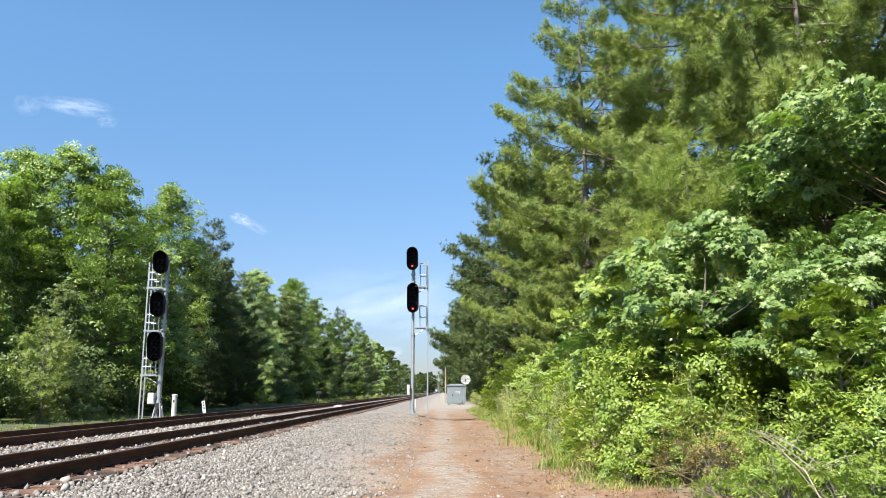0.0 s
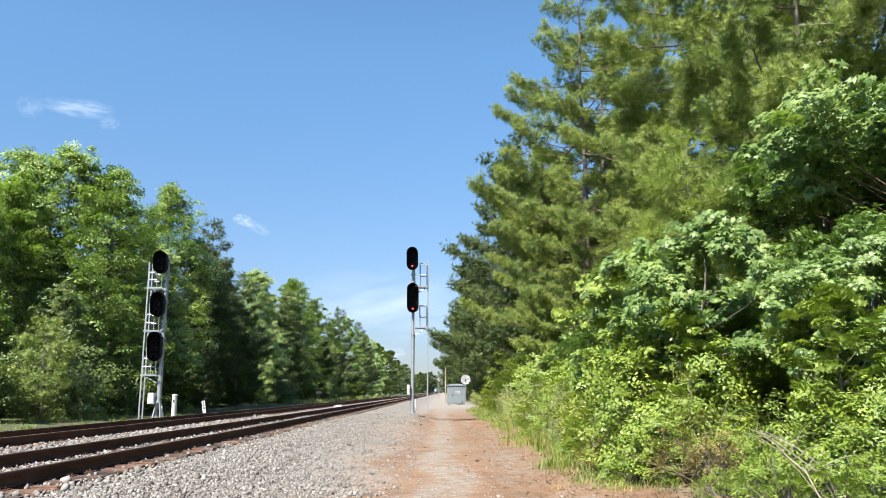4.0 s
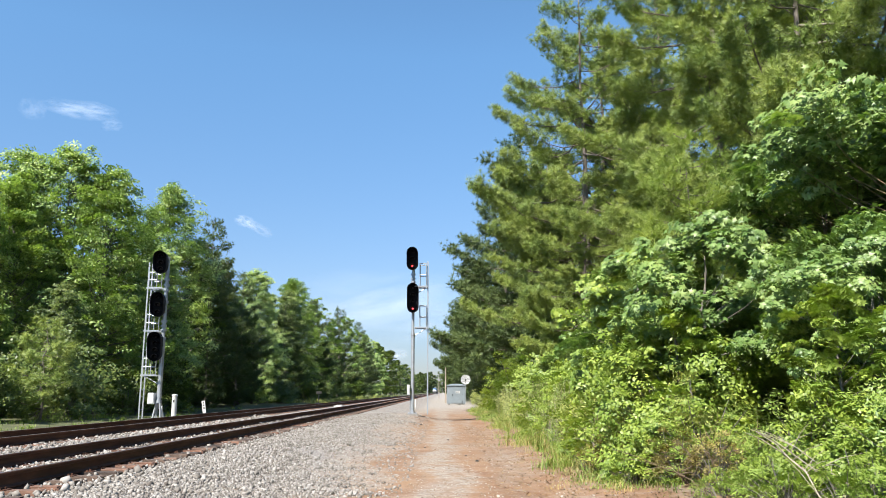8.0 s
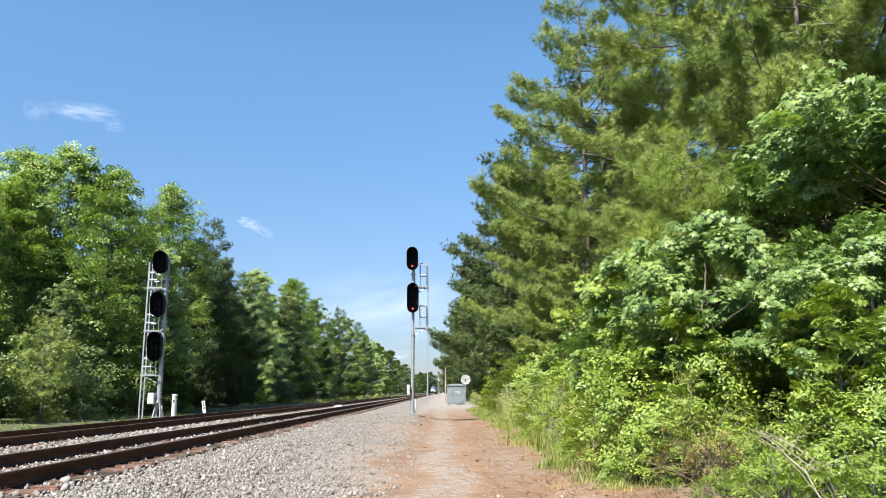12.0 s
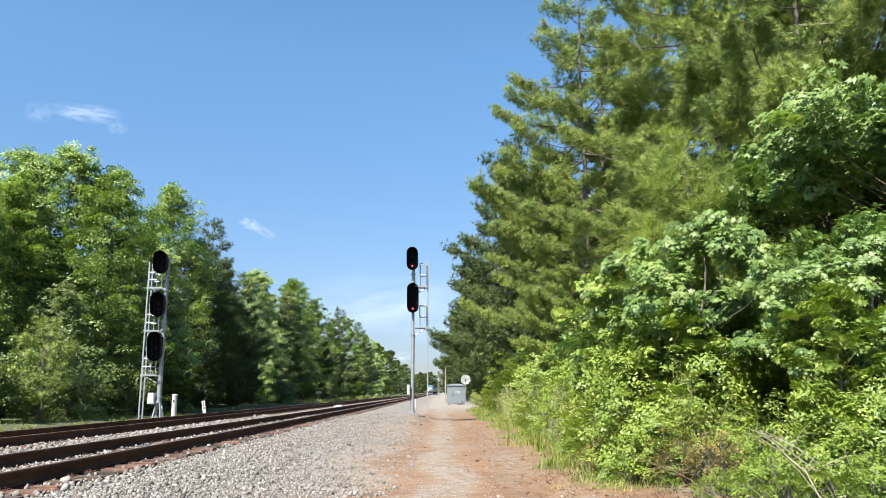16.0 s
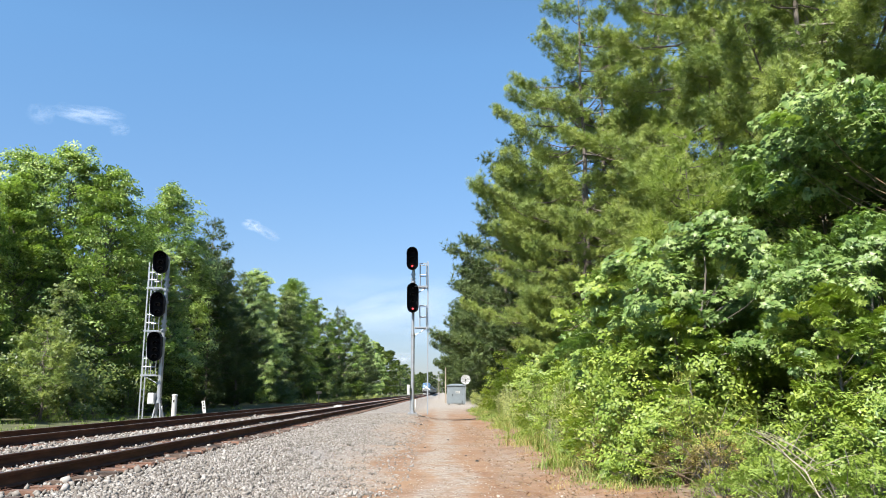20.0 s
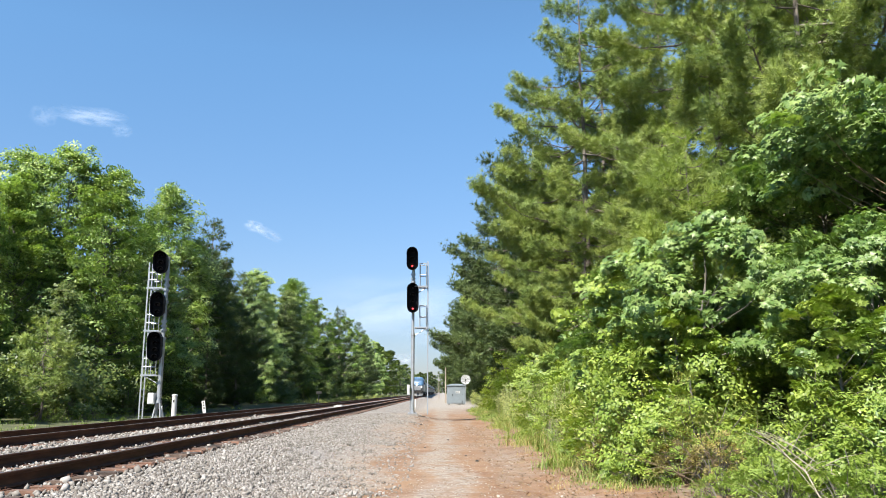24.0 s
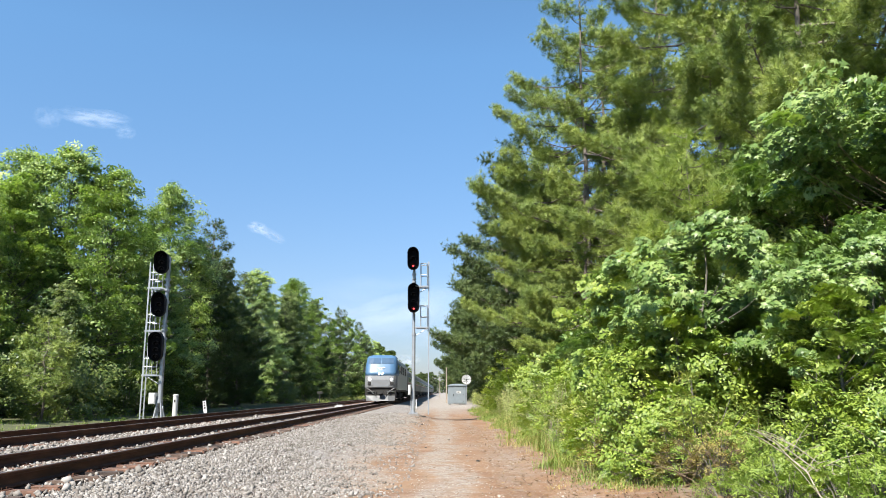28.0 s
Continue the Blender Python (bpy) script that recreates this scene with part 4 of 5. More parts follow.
    for z0, z1, half in ((3.08, 3.20, 0.40), (2.98, 3.05, 0.20)):
        p = [(-half, z1), (half, z1), (half * 0.55, z0), (-half * 0.55, z0)]
        q = [bm.verts.new((x, 0.205 + (z - 2.75) * 0.55, z)) for x, z in p]
        r = [bm.verts.new((x, 0.26 + (z - 2.75) * 0.55, z)) for x, z in p]
        bm.faces.new(q), bm.faces.new(r[::-1])
        for k in range(4):
            bm.faces.new((q[k], q[(k + 1) % 4], r[(k + 1) % 4], r[k]))
    part("emblem", bm, WHITE, loco, "plain white emblem shape")
    # buffer beam, coupler and plough
    bm = bmesh.new()
    box(bm, -1.42, 1.42, 0.16, 0.9, 0.55, 1.31, 0.03)
    part("buffer_beam", bm, UNDER, loco)
    bm = bmesh.new()
    box(bm, -0.16, 0.16, -0.42, 0.3, 0.74, 1.02, 0.05)
    box(bm, -0.24, 0.24, -0.50, -0.28, 0.70, 1.06, 0.06)
    part("coupler", bm, DARK, loco)
    for s in (-1, 1):
        bm = bmesh.new()
        tube(bm, [(s * 0.4, 0.1, 0.98), (s * 0.5, -0.12, 0.72), (s * 0.38, -0.15, 0.55)], 0.035, 6)
        part("brake_hose", bm, UNDER, loco)
        bm = bmesh.new()
        box(bm, s * 0.92 - 0.34, s * 0.92 + 0.34, 0.02, 0.10, 0.95, 1.01, 0.01)
        part("front_step", bm, PLOUGH_GREY, loco)
    bm = bmesh.new()
    loft(bm, [[(-1.36, 0.12, 0.60), (-0.7, 0.02, 0.60), (0.7, 0.02, 0.60), (1.36, 0.12, 0.60), (1.36, 0.24, 0.60), (-1.36, 0.24, 0.60)],
              [(-1.30, 0.02, 0.12), (-0.7, -0.22, 0.12), (0.7, -0.22, 0.12), (1.30, 0.02, 0.12), (1.30, 0.20, 0.12), (-1.30, 0.20, 0.12)]])
    part("plough", bm, PLOUGH_GREY, loco, "scuffed silver-grey plough")
    bm = bmesh.new()
    box(bm, -1.38, 1.38, 0.9, 20.8, 0.92, 1.14, 0.02)
    box(bm, -1.30, 1.30, 8.2, 13.2, 0.32, 0.95, 0.12)
    part("underframe", bm, UNDER, loco)
    bm = bmesh.new()
    for y in (5.5, 9.0, 13.0, 17.2):
        box(bm, -0.7, 0.7, y - 0.9, y + 0.9, 4.30, 4.50, 0.06)
    part("roof_vents", bm, LOCO_GREY, loco)
    for s in (-1, 1):
        # pocket of grab irons and the corner struts under the nose
        bm = bmesh.new()
        tube(bm, [(s * 1.30, 0.10, 1.30), (s * 0.86, -0.02, 1.02), (s * 0.62, 0.0, 0.74)], 0.045, 6)
        part("corner_strut", bm, PLOUGH_GREY, loco)
        bm = bmesh.new()
        tube(bm, [(s * 1.12, 0.02, 1.45), (s * 1.12, -0.07, 1.48), (s * 0.72, -0.07, 1.48), (s * 0.72, 0.0, 1.45)], 0.018, 6)
        part("grab_iron", bm, DARK, loco)
        bm = bmesh.new()
        box(bm, s * 1.515 - 0.02, s * 1.515 + 0.01, 3.4, 4.2, 1.25, 3.35, 0.01)
        door = part("side_door", bm, LOCO_GREY, loco)
        bm = bmesh.new()
        box(bm, s * 1.53 - 0.012, s * 1.53 + 0.006, 3.55, 4.05, 2.65, 3.15, 0.01)
        part("pane", bm, GLASS_DARK, door)
    bogie(loco, 4.6, 2, 2.85, 0.50)
    bogie(loco, 16.6, 2, 2.85, 0.50)
    return loco


def passenger_car():
    """A stainless coach with a curved roof, one row of windows and bands of colour. Its front end stands at y = 0."""
    car = empty("passenger_car")
    tagged(car, "stainless steel passenger coach with blue and red bands", "railway coach", "coaches of the train")
    L, W = 25.6, 1.52
    half = [(1.36, 1.05), (1.47, 1.35), (W, 2.0), (W, 2.9), (1.40, 3.35), (1.10, 3.72), (0.6, 3.90), (0.0, 3.95)]
    outline = half + [(-x, z) for x, z in reversed(half[:-1])]
    bm = bmesh.new()
    prism(bm, outline, 0.0, L)
    part("body", bm, RIB, car)
    for s in (-1, 1):
        x = s * (W + 0.004)
        bm = bmesh.new()
        box(bm, x - 0.012, x + 0.008, 0.4, L - 0.4, 2.08, 2.74, 0.003)
        band = part("window_band", bm, LOCO_GREY, car, "grey window band")
        bm = bmesh.new()
        box(bm, x - 0.012, x + 0.010, 0.3, L - 0.3, 2.78, 2.90)
        part("stripe", bm, LOCO_BLUE, car, "blue band")
        bm = bmesh.new()
        box(bm, x - 0.012, x + 0.010, 0.3, L - 0.3, 1.98, 2.04)
        part("stripe", bm, RED_STRIPE, car, "red band")
        bm = bmesh.new()
        box(bm, x - 0.014, x + 0.014, 0, 1.15, 2.14, 2.66, 0.01)
        win = mesh_of("window", bm, GLASS_DARK)
        for k in range(12):
            part("window", win, None, band).location.y = 2.4 + k * 1.76
        for y in (0.75, L - 1.65):
            bm = bmesh.new()
            box(bm, x - 0.012, x + 0.016, y, y + 0.9, 1.12, 3.05, 0.01)
            part("door", bm, LOCO_SILVER, car)
    for y in (0.0, L):
        bm = bmesh.new()
        box(bm, -0.62, 0.62, y - 0.26, y + 0.26, 1.15, 3.35, 0.04)
        part("gangway", bm, UNDER, car)
    bm = bmesh.new()
    box(bm, -1.25, 1.25, 0.2, L - 0.2, 0.85, 1.06)
    for y0, y1 in ((7.0, 10.2), (11.0, 13.4), (14.4, 18.2)):
        box(bm, -1.28, 1.28, y0, y1, 0.42, 0.9, 0.05)
    part("underframe", bm, UNDER, car)
    bogie(car, 3.4, 2, 2.6, 0.46)
    bogie(car, L - 3.4, 2, 2.6, 0.46)
    return car


# ---- the place ----
build_ground()
build_track("track_1", NEAR_X, "near railway track with rusted rails and weathered ties")
build_track("track_2", FAR_X, "far railway track with rusted rails on grey ballast")

signal_mast(pose(-1.52, 40.0, -0.17), "tall galvanised signal mast with two black heads showing red", 8.2,
            [(-0.04, 7.47, 8.64, 3, (0,)), (0.0, 5.21, 6.72, 4, (0,))], [(4.46, 5.59), (6.62, 7.83)], 1, 0.78, 7.95, (0.98, 1.50, 0.14))
signal_mast(pose(-13.15, 36.0, -0.45), "galvanised signal mast with three black heads and a ladder", 7.8,
            [(-0.20, 6.93, 7.97, 3, (), 0.64, 8.0), (-0.20, 4.88, 6.00, 3, (), 0.64, 8.0), (-0.20, 2.82, 4.15, 4, (), 0.64, 8.0)],
            [(2.19, 2.95), (4.24, 5.0), (6.27, 7.0)], -1, 0.80, 7.5, (0.86, 1.38, 0.30), 0.11, -1, True)
equipment_house(pose(1.68, 92.0, -0.52))
dish(pose(2.95, 95.5, -0.45, 0, 0, -6))
white_post(pose(-13.45, 39.0, -0.40))
leaning_marker(pose(-13.1, 43.0, -0.40, 0, -9, 0)).scale = (0.85, 0.85, 0.9)
track_box(pose(-8.08, 60.5, -0.215)).scale = (0.85, 0.85, 0.7)
switch_stand(pose(-13.2, 83.0, -0.35))
wood_pole(pose(0.55, 112.0, -0.4), 4.9, "short weathered wooden pole beside the dirt road", False)
wood_pole(pose(-0.75, 200.0, -0.4), 6.0, "weathered wooden pole far along the line", False)


def put(maker, spots, label, category, group):
    """The first spot takes the thing itself, the rest take copies."""
    x, y, turn, size = spots[0]
    maker.matrix_basis = pose(x, y, ground_height(x, y) - 0.05, 0, 0, turn)
    maker.scale = (size, size, size)
    tagged(maker, label, category, group)
    out = [maker]
    for x, y, turn, size in spots[1:]:
        ob = copy_thing(maker, pose(x, y, ground_height(x, y) - 0.05, 0, 0, turn))
        ob.scale = (size, size, size)
        out.append(ob)
    return out


rng = random.Random(5)
# left side of the line
pop_a = hardwood("hardwood_tree", 11, 15.0, 7.6, POPLAR, 0.175, 860, 52, OVAL, 0.05, 0.36, 0.16, point=0.95, boughs=60, tall=1.15)
pop_b = hardwood("hardwood_tree", 12, 14.5, 7.6, OAK, 0.20, 500, 46, OVAL, 0.04, 0.35, 0.2, point=0.95, boughs=46, tall=1.0)
pop_mid = hardwood("hardwood_tree", 16, 15.0, 9.0, POPLAR, 0.36, 250, 34, OVAL, 0.04, 0.36, 0.2, point=0.95, boughs=36, tall=1.15)
left_pine = pine_tree("pine_tree", 13, 15.0, 8.0, 1300, 0.06, 0.17, 0.28, 9, 0.3, 0.065, SHADEPINE, 6, 0.5, 0.8)
put(pop_a, [(-22.0, 43.5, 0, 1.04), (-24.9, 44.0, 80, 1.03), (-19.7, 43.6, 200, 0.95), (-18.2, 48.5, 20, 0.7), (-23.3, 40.5, 300, 0.86), (-24.5, 37.5, 160, 0.86), (-20.9, 57.0, 140, 1.13), (-19.9, 81, 30, 0.94), (-20.3, 103, 250, 1.09)],
    "tall leafy hardwood tree at the woodland edge", "tree", "trees along the line")
put(pop_mid, [(-20, 118, 190, 1.03), (-20, 158, 290, 1.1), (-20, 200, 40, 1.05), (-20, 225, 10, 1.08)],
    "leafy hardwood tree further along the line", "tree", "trees along the line")
put(pop_b, [(-20, 51, 0, 0.72), (-19.0, 38.0, 60, 0.46), (-21, 62, 170, 0.92), (-21.5, 71, 60, 0.95), (-20.5, 90, 10, 0.86), (-26, 60, 0, 0.9), (-24, 85, 90, 0.9), (-19.4, 95.5, 45, 0.95)],
    "dark green hardwood tree at the woodland edge", "tree", "trees along the line")
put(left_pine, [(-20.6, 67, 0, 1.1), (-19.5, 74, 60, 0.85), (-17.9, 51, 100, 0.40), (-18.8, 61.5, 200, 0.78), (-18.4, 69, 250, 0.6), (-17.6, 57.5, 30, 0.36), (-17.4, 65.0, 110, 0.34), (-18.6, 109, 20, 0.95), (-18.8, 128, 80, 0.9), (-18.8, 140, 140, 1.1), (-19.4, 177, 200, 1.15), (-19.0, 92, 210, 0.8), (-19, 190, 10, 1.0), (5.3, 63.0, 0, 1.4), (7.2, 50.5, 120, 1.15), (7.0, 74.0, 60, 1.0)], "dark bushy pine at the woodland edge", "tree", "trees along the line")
pop_far = hardwood("hardwood_tree", 14, 15.5, 11.0, OAK, 0.6, 170, 30, OVAL, 0.03, 0.4, 0.2)
far_spots = [(-20 - rng.uniform(0, 2), y, rng.uniform(0, 360), rng.uniform(0.9, 1.12)) for y in (250, 275, 300, 330, 360, 395, 430, 480, 540, 610, 700, 800)]
far_spots += [(-29 - rng.uniform(0, 5), y, rng.uniform(0, 360), rng.uniform(0.75, 0.9)) for y in (20, 28, 36, 47, 55, 66, 80, 98, 120, 150, 190, 240)]
put(pop_far, far_spots, "leafy hardwood tree in the woodland along the line", "tree", "trees along the line")
hill = hardwood("hardwood_tree", 15, 20.0, 15.0, HAZED_LEAF, 1.5, 190, 26, OVAL, 0.02, 0.45, 0.25, point=0.6)
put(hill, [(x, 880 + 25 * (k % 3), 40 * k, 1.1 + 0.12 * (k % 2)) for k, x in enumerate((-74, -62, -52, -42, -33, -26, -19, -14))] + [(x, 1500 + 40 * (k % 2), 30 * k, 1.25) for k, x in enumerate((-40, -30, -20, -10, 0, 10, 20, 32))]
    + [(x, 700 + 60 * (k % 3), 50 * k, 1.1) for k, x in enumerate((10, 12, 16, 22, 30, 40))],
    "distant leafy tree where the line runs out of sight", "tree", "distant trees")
low_a = bush("bush", 21, 4.5, 3.6, OAK, 0.15, 170, 48, OVAL)
put(low_a, [(-18.8, 31, 0, 0.9), (-18.2, 36.5, 70, 1.15), (-17.0, 42, 0, 0.8), (-17.5, 48, 200, 1.0), (-17.5, 84, 60, 0.8), (-17.5, 98, 160, 0.8), (-17.5, 115, 0, 0.9), (-20.5, 29, 0, 1.2), (-18, 135, 100, 1.0), (-18, 160, 200, 1.1)],
    "leafy bush at the foot of the trees", "bush", "bushes along the line")
sapling = pine_tree("young_pine", 35, 4.4, 3.2, 240, 0.04, 0.06, 0.24, 14, 0.25, 0.035, PINE, 6, 0.4, 0.7)
put(sapling, [(-17.4, 33.6, 0, 1.0)], "young bushy pine at the woodland edge", "tree", "trees along the line")

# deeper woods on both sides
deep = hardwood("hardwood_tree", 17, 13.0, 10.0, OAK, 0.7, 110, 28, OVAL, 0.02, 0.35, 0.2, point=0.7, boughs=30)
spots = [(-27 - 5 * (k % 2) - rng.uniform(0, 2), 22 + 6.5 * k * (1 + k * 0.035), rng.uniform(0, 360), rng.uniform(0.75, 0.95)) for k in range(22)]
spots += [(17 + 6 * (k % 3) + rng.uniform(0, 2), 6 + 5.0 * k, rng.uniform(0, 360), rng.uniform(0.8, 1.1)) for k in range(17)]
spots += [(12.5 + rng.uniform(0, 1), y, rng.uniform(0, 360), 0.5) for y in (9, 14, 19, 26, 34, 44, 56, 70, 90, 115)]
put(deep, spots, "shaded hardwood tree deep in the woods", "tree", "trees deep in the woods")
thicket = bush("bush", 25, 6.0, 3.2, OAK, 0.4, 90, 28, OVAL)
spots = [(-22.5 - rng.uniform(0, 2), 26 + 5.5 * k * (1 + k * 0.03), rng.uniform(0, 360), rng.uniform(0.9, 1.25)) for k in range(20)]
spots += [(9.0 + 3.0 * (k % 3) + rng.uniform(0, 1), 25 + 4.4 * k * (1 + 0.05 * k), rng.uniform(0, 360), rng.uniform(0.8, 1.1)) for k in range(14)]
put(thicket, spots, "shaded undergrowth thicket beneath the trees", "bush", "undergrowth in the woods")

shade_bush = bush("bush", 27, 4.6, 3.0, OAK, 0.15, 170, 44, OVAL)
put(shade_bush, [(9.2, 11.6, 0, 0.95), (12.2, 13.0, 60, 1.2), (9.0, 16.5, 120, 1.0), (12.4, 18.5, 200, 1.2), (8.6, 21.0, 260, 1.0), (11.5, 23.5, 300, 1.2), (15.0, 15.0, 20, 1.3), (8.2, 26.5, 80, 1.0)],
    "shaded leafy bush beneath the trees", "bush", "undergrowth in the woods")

# right side of the line
pine_a = pine_tree("pine_tree", 31, 25.5, 16.6, 3100, 0.12, 0.24, 0.26, 22, 0.36, 0.025, None, 9, 0.44, 0.78)
put(pine_a, [(7.75, 40.0, 0, 0.96), (12.0, 31.0, 130, 1.02), (13.2, 43.0, 230, 1.08)], "tall spreading pine beside the dirt road", "tree", "pines beside the road")
pine_b = pine_tree("pine_tree", 32, 20.5, 14.2, 2450, 0.14, 0.22, 0.26, 22, 0.38, 0.025, None, 9, 0.44)
put(pine_b, [(14.5, 25.0, 60, 1.15), (10.2, 46.0, 20, 1.18), (11.8, 23.4, 40, 0.95), (6.8, 35.5, 300, 0.58)], "spreading pine beside the dirt road", "tree", "pines beside the road")
pine_far = pine_tree("pine_tree", 33, 18.0, 13.0, 1300, 0.05, 0.2, 0.34, 9, 0.36, 0.085, SHADEPINE, 5, 0.6)
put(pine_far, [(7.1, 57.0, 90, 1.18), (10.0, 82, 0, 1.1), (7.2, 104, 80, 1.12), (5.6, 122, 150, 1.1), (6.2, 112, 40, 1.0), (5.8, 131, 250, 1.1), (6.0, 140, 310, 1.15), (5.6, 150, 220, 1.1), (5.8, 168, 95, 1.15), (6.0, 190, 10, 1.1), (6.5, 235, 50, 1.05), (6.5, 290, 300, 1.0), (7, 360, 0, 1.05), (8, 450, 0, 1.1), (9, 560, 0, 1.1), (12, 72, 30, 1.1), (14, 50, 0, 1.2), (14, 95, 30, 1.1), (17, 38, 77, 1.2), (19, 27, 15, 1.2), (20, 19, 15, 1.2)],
    "pine in the woods beside the dirt road", "tree", "pines beside the road")
young = pine_tree("young_pine", 34, 8.2, 4.4, 480, 0.08, 0.06, 0.26, 26, 0.3, 0.017, YOUNGPINE, 7, 0.36, 0.7)
put(young, [(5.7, 17.0, 0, 0.88)], "young yellow-green pine among the hardwoods", "tree", "pines beside the road")
gum_a = hardwood("sweetgum_tree", 41, 5.2, 5.0, GUM, 0.145, 230, 52, STAR, 0.40, 0.62, 0.06, point=0.7, boughs=20, single_limbs=True, tall=0.5)
put(gum_a, [(5.1, 14.6, 0, 0.86), (7.3, 12.6, 130, 0.76), (8.0, 16.5, 90, 0.78), (6.5, 11.4, 30, 0.64), (4.9, 19.0, 200, 0.75)], "bright green sweetgum sapling with star-shaped leaves", "tree", "sweetgums beside the road")
gum_b = hardwood("sweetgum_tree", 42, 6.75, 5.4, GUM, 0.15, 230, 50, STAR, 0.80, 0.86, 0.07, DEAD, point=0.7, boughs=20, single_limbs=True, tall=0.40)
put(gum_b, [(8.9, 14.2, 0, 1.0), (9.6, 17.4, 200, 1.0), (12.2, 17.0, 60, 1.1), (12.6, 21.0, 100, 1.35)], "sweetgum tree with star-shaped leaves", "tree", "sweetgums beside the road")
# dark-leaved trees added in the hollow; their dark colour stands in for shade
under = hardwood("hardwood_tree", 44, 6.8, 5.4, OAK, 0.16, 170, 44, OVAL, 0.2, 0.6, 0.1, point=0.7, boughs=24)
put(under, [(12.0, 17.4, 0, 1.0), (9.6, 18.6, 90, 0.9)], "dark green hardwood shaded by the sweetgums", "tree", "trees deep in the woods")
gum_c = hardwood("sweetgum_tree", 43, 4.7, 3.6, VINE, 0.13, 170, 50, STAR, 0.15, 0.5, 0.07, point=0.7, boughs=20, single_limbs=True, tall=0.6)
put(gum_c, [(4.2, 16.3, 0, 0.92), (3.95, 14.4, 140, 0.62), (4.15, 13.5, 250, 0.62), (5.45, 10.5, 200, 0.56)], "yellow-green sweetgum sapling with star-shaped leaves", "tree", "sweetgums beside the road")
vine = bush("bush", 22, 3.4, 3.2, VINE, 0.12, 110, 56, OVAL)
put(vine, [(4.7, 30, 0, 0.95), (4.6, 24, 100, 0.85), (4.9, 37, 50, 1.1), (4.6, 46, 200, 1.2), (5.2, 58, 20, 1.2), (6.0, 74, 70, 1.2), (4.0, 19.5, 250, 0.7), (4.0, 14.2, 140, 0.62), (3.5, 22.6, 110, 0.6), (3.75, 15.3, 200, 0.72), (5.05, 15.5, 330, 0.74), (4.3, 17.2, 10, 0.8), (3.8, 26.3, 210, 0.7), (5.4, 22, 200, 1.2), (5.9, 27, 100, 1.3)],
    "yellow-green vine-covered bush beside the road", "bush", "bushes beside the road")
brush = bush("bush", 23, 2.4, 1.9, BUSH, 0.085, 100, 56, LONG)
put(brush, [(4.3, 13.0, 0, 0.6), (5.0, 10.6, 90, 0.8), (6.0, 9.6, 30, 0.9), (3.7, 16.5, 200, 0.75), (3.5, 21, 70, 0.75), (7.0, 10.8, 160, 1.1), (4.0, 26, 10, 0.8), (6.6, 8.6, 250, 0.7)], "low leafy brush at the road's edge", "bush", "bushes beside the road")
lime = bush("bush", 28, 1.9, 1.7, LIME, 0.068, 130, 74, OVAL)
put(lime, [(3.5, 12.6, 0, 0.72), (4.1, 14.6, 80, 0.85), (4.0, 15.6, 160, 0.8), (4.5, 16.6, 240, 1.05), (4.1, 17.8, 320, 0.85), (4.6, 19.2, 40, 1.15), (4.3, 20.6, 120, 0.9), (3.75, 23.0, 280, 1.0), (4.4, 26.0, 10, 1.2), (5.3, 9.9, 50, 0.8), (6.2, 9.5, 130, 0.85), (5.9, 10.7, 210, 1.0), (7.0, 10.2, 290, 1.0)],
    "dense yellow-green leafy shrub at the road's edge", "bush", "bushes beside the road")
shrub = bush("bush", 31, 2.7, 2.35, LIME, 0.075, 210, 78, OVAL)
put(shrub, [(4.1, 13.6, 20, 1.0), (4.55, 15.0, 190, 1.1), (3.9, 16.9, 80, 0.85)], "tall yellow-green shrub at the road's edge", "bush", "bushes beside the road")
weed = bush("weed_clump", 24, 1.1, 0.62, VINE, 0.062, 50, 46, LONG)
spots = []
for k in range(34):
    y = 8.6 + 0.33 * k + rng.uniform(-0.2, 0.2)
    spots.append((2.95 + rng.uniform(0, 0.9) + max(0, 11.0 - y) * 0.35, y, rng.uniform(0, 360), rng.uniform(0.55, 1.15)))
for k in range(22):
    y = 8.4 + 0.2 * k
    spots.append((3.9 + rng.uniform(0, 2.0) + max(0, 10.5 - y) * 0.3, y, rng.uniform(0, 360), rng.uniform(0.8, 1.3)))
spots = [q for q in spots if math.hypot(q[0] - 3.95, q[1] - 11.3) > 0.8]
put(weed, spots, "low yellow-green weeds at the road's edge", "weed", "weeds at the road's edge")

rusty = bush("weed_clump", 30, 1.0, 0.75, RUST, 0.05, 46, 40, LONG)
spots = [(3.0 + 0.045 * k + rng.uniform(-0.2, 0.5), 15.2 - 0.25 * k + rng.uniform(-0.3, 0.3), rng.uniform(0, 360), rng.uniform(0.6, 1.2)) for k in range(16)]
put(rusty, spots, "withering brown and yellow weeds at the road's edge", "weed", "weeds at the road's edge")
sedge = bush("weed_clump", 26, 1.3, 1.15, SEDGE, 0.05, 70, 46, LONG)
spots = [(3.45 + rng.uniform(0, 0.9), 14.5 + 0.75 * k + rng.uniform(-0.4, 0.4), rng.uniform(0, 360), rng.uniform(0.5, 1.05)) for k in range(26)]
spots += [(3.5 + rng.uniform(0, 0.8), 12.6 + 0.36 * k + rng.uniform(-0.3, 0.3), rng.uniform(0, 360), rng.uniform(0.95, 1.5)) for k in range(34)]
spots += [(3.5 + 0.01 * k + rng.uniform(0, 0.8), 19.0 + 2.2 * k + rng.uniform(-1, 1), rng.uniform(0, 360), rng.uniform(0.9, 1.3) + 0.012 * k) for k in range(34)]
put(sedge, spots, "feathery grey-green weeds along the road's edge", "weed", "weeds at the road's edge")


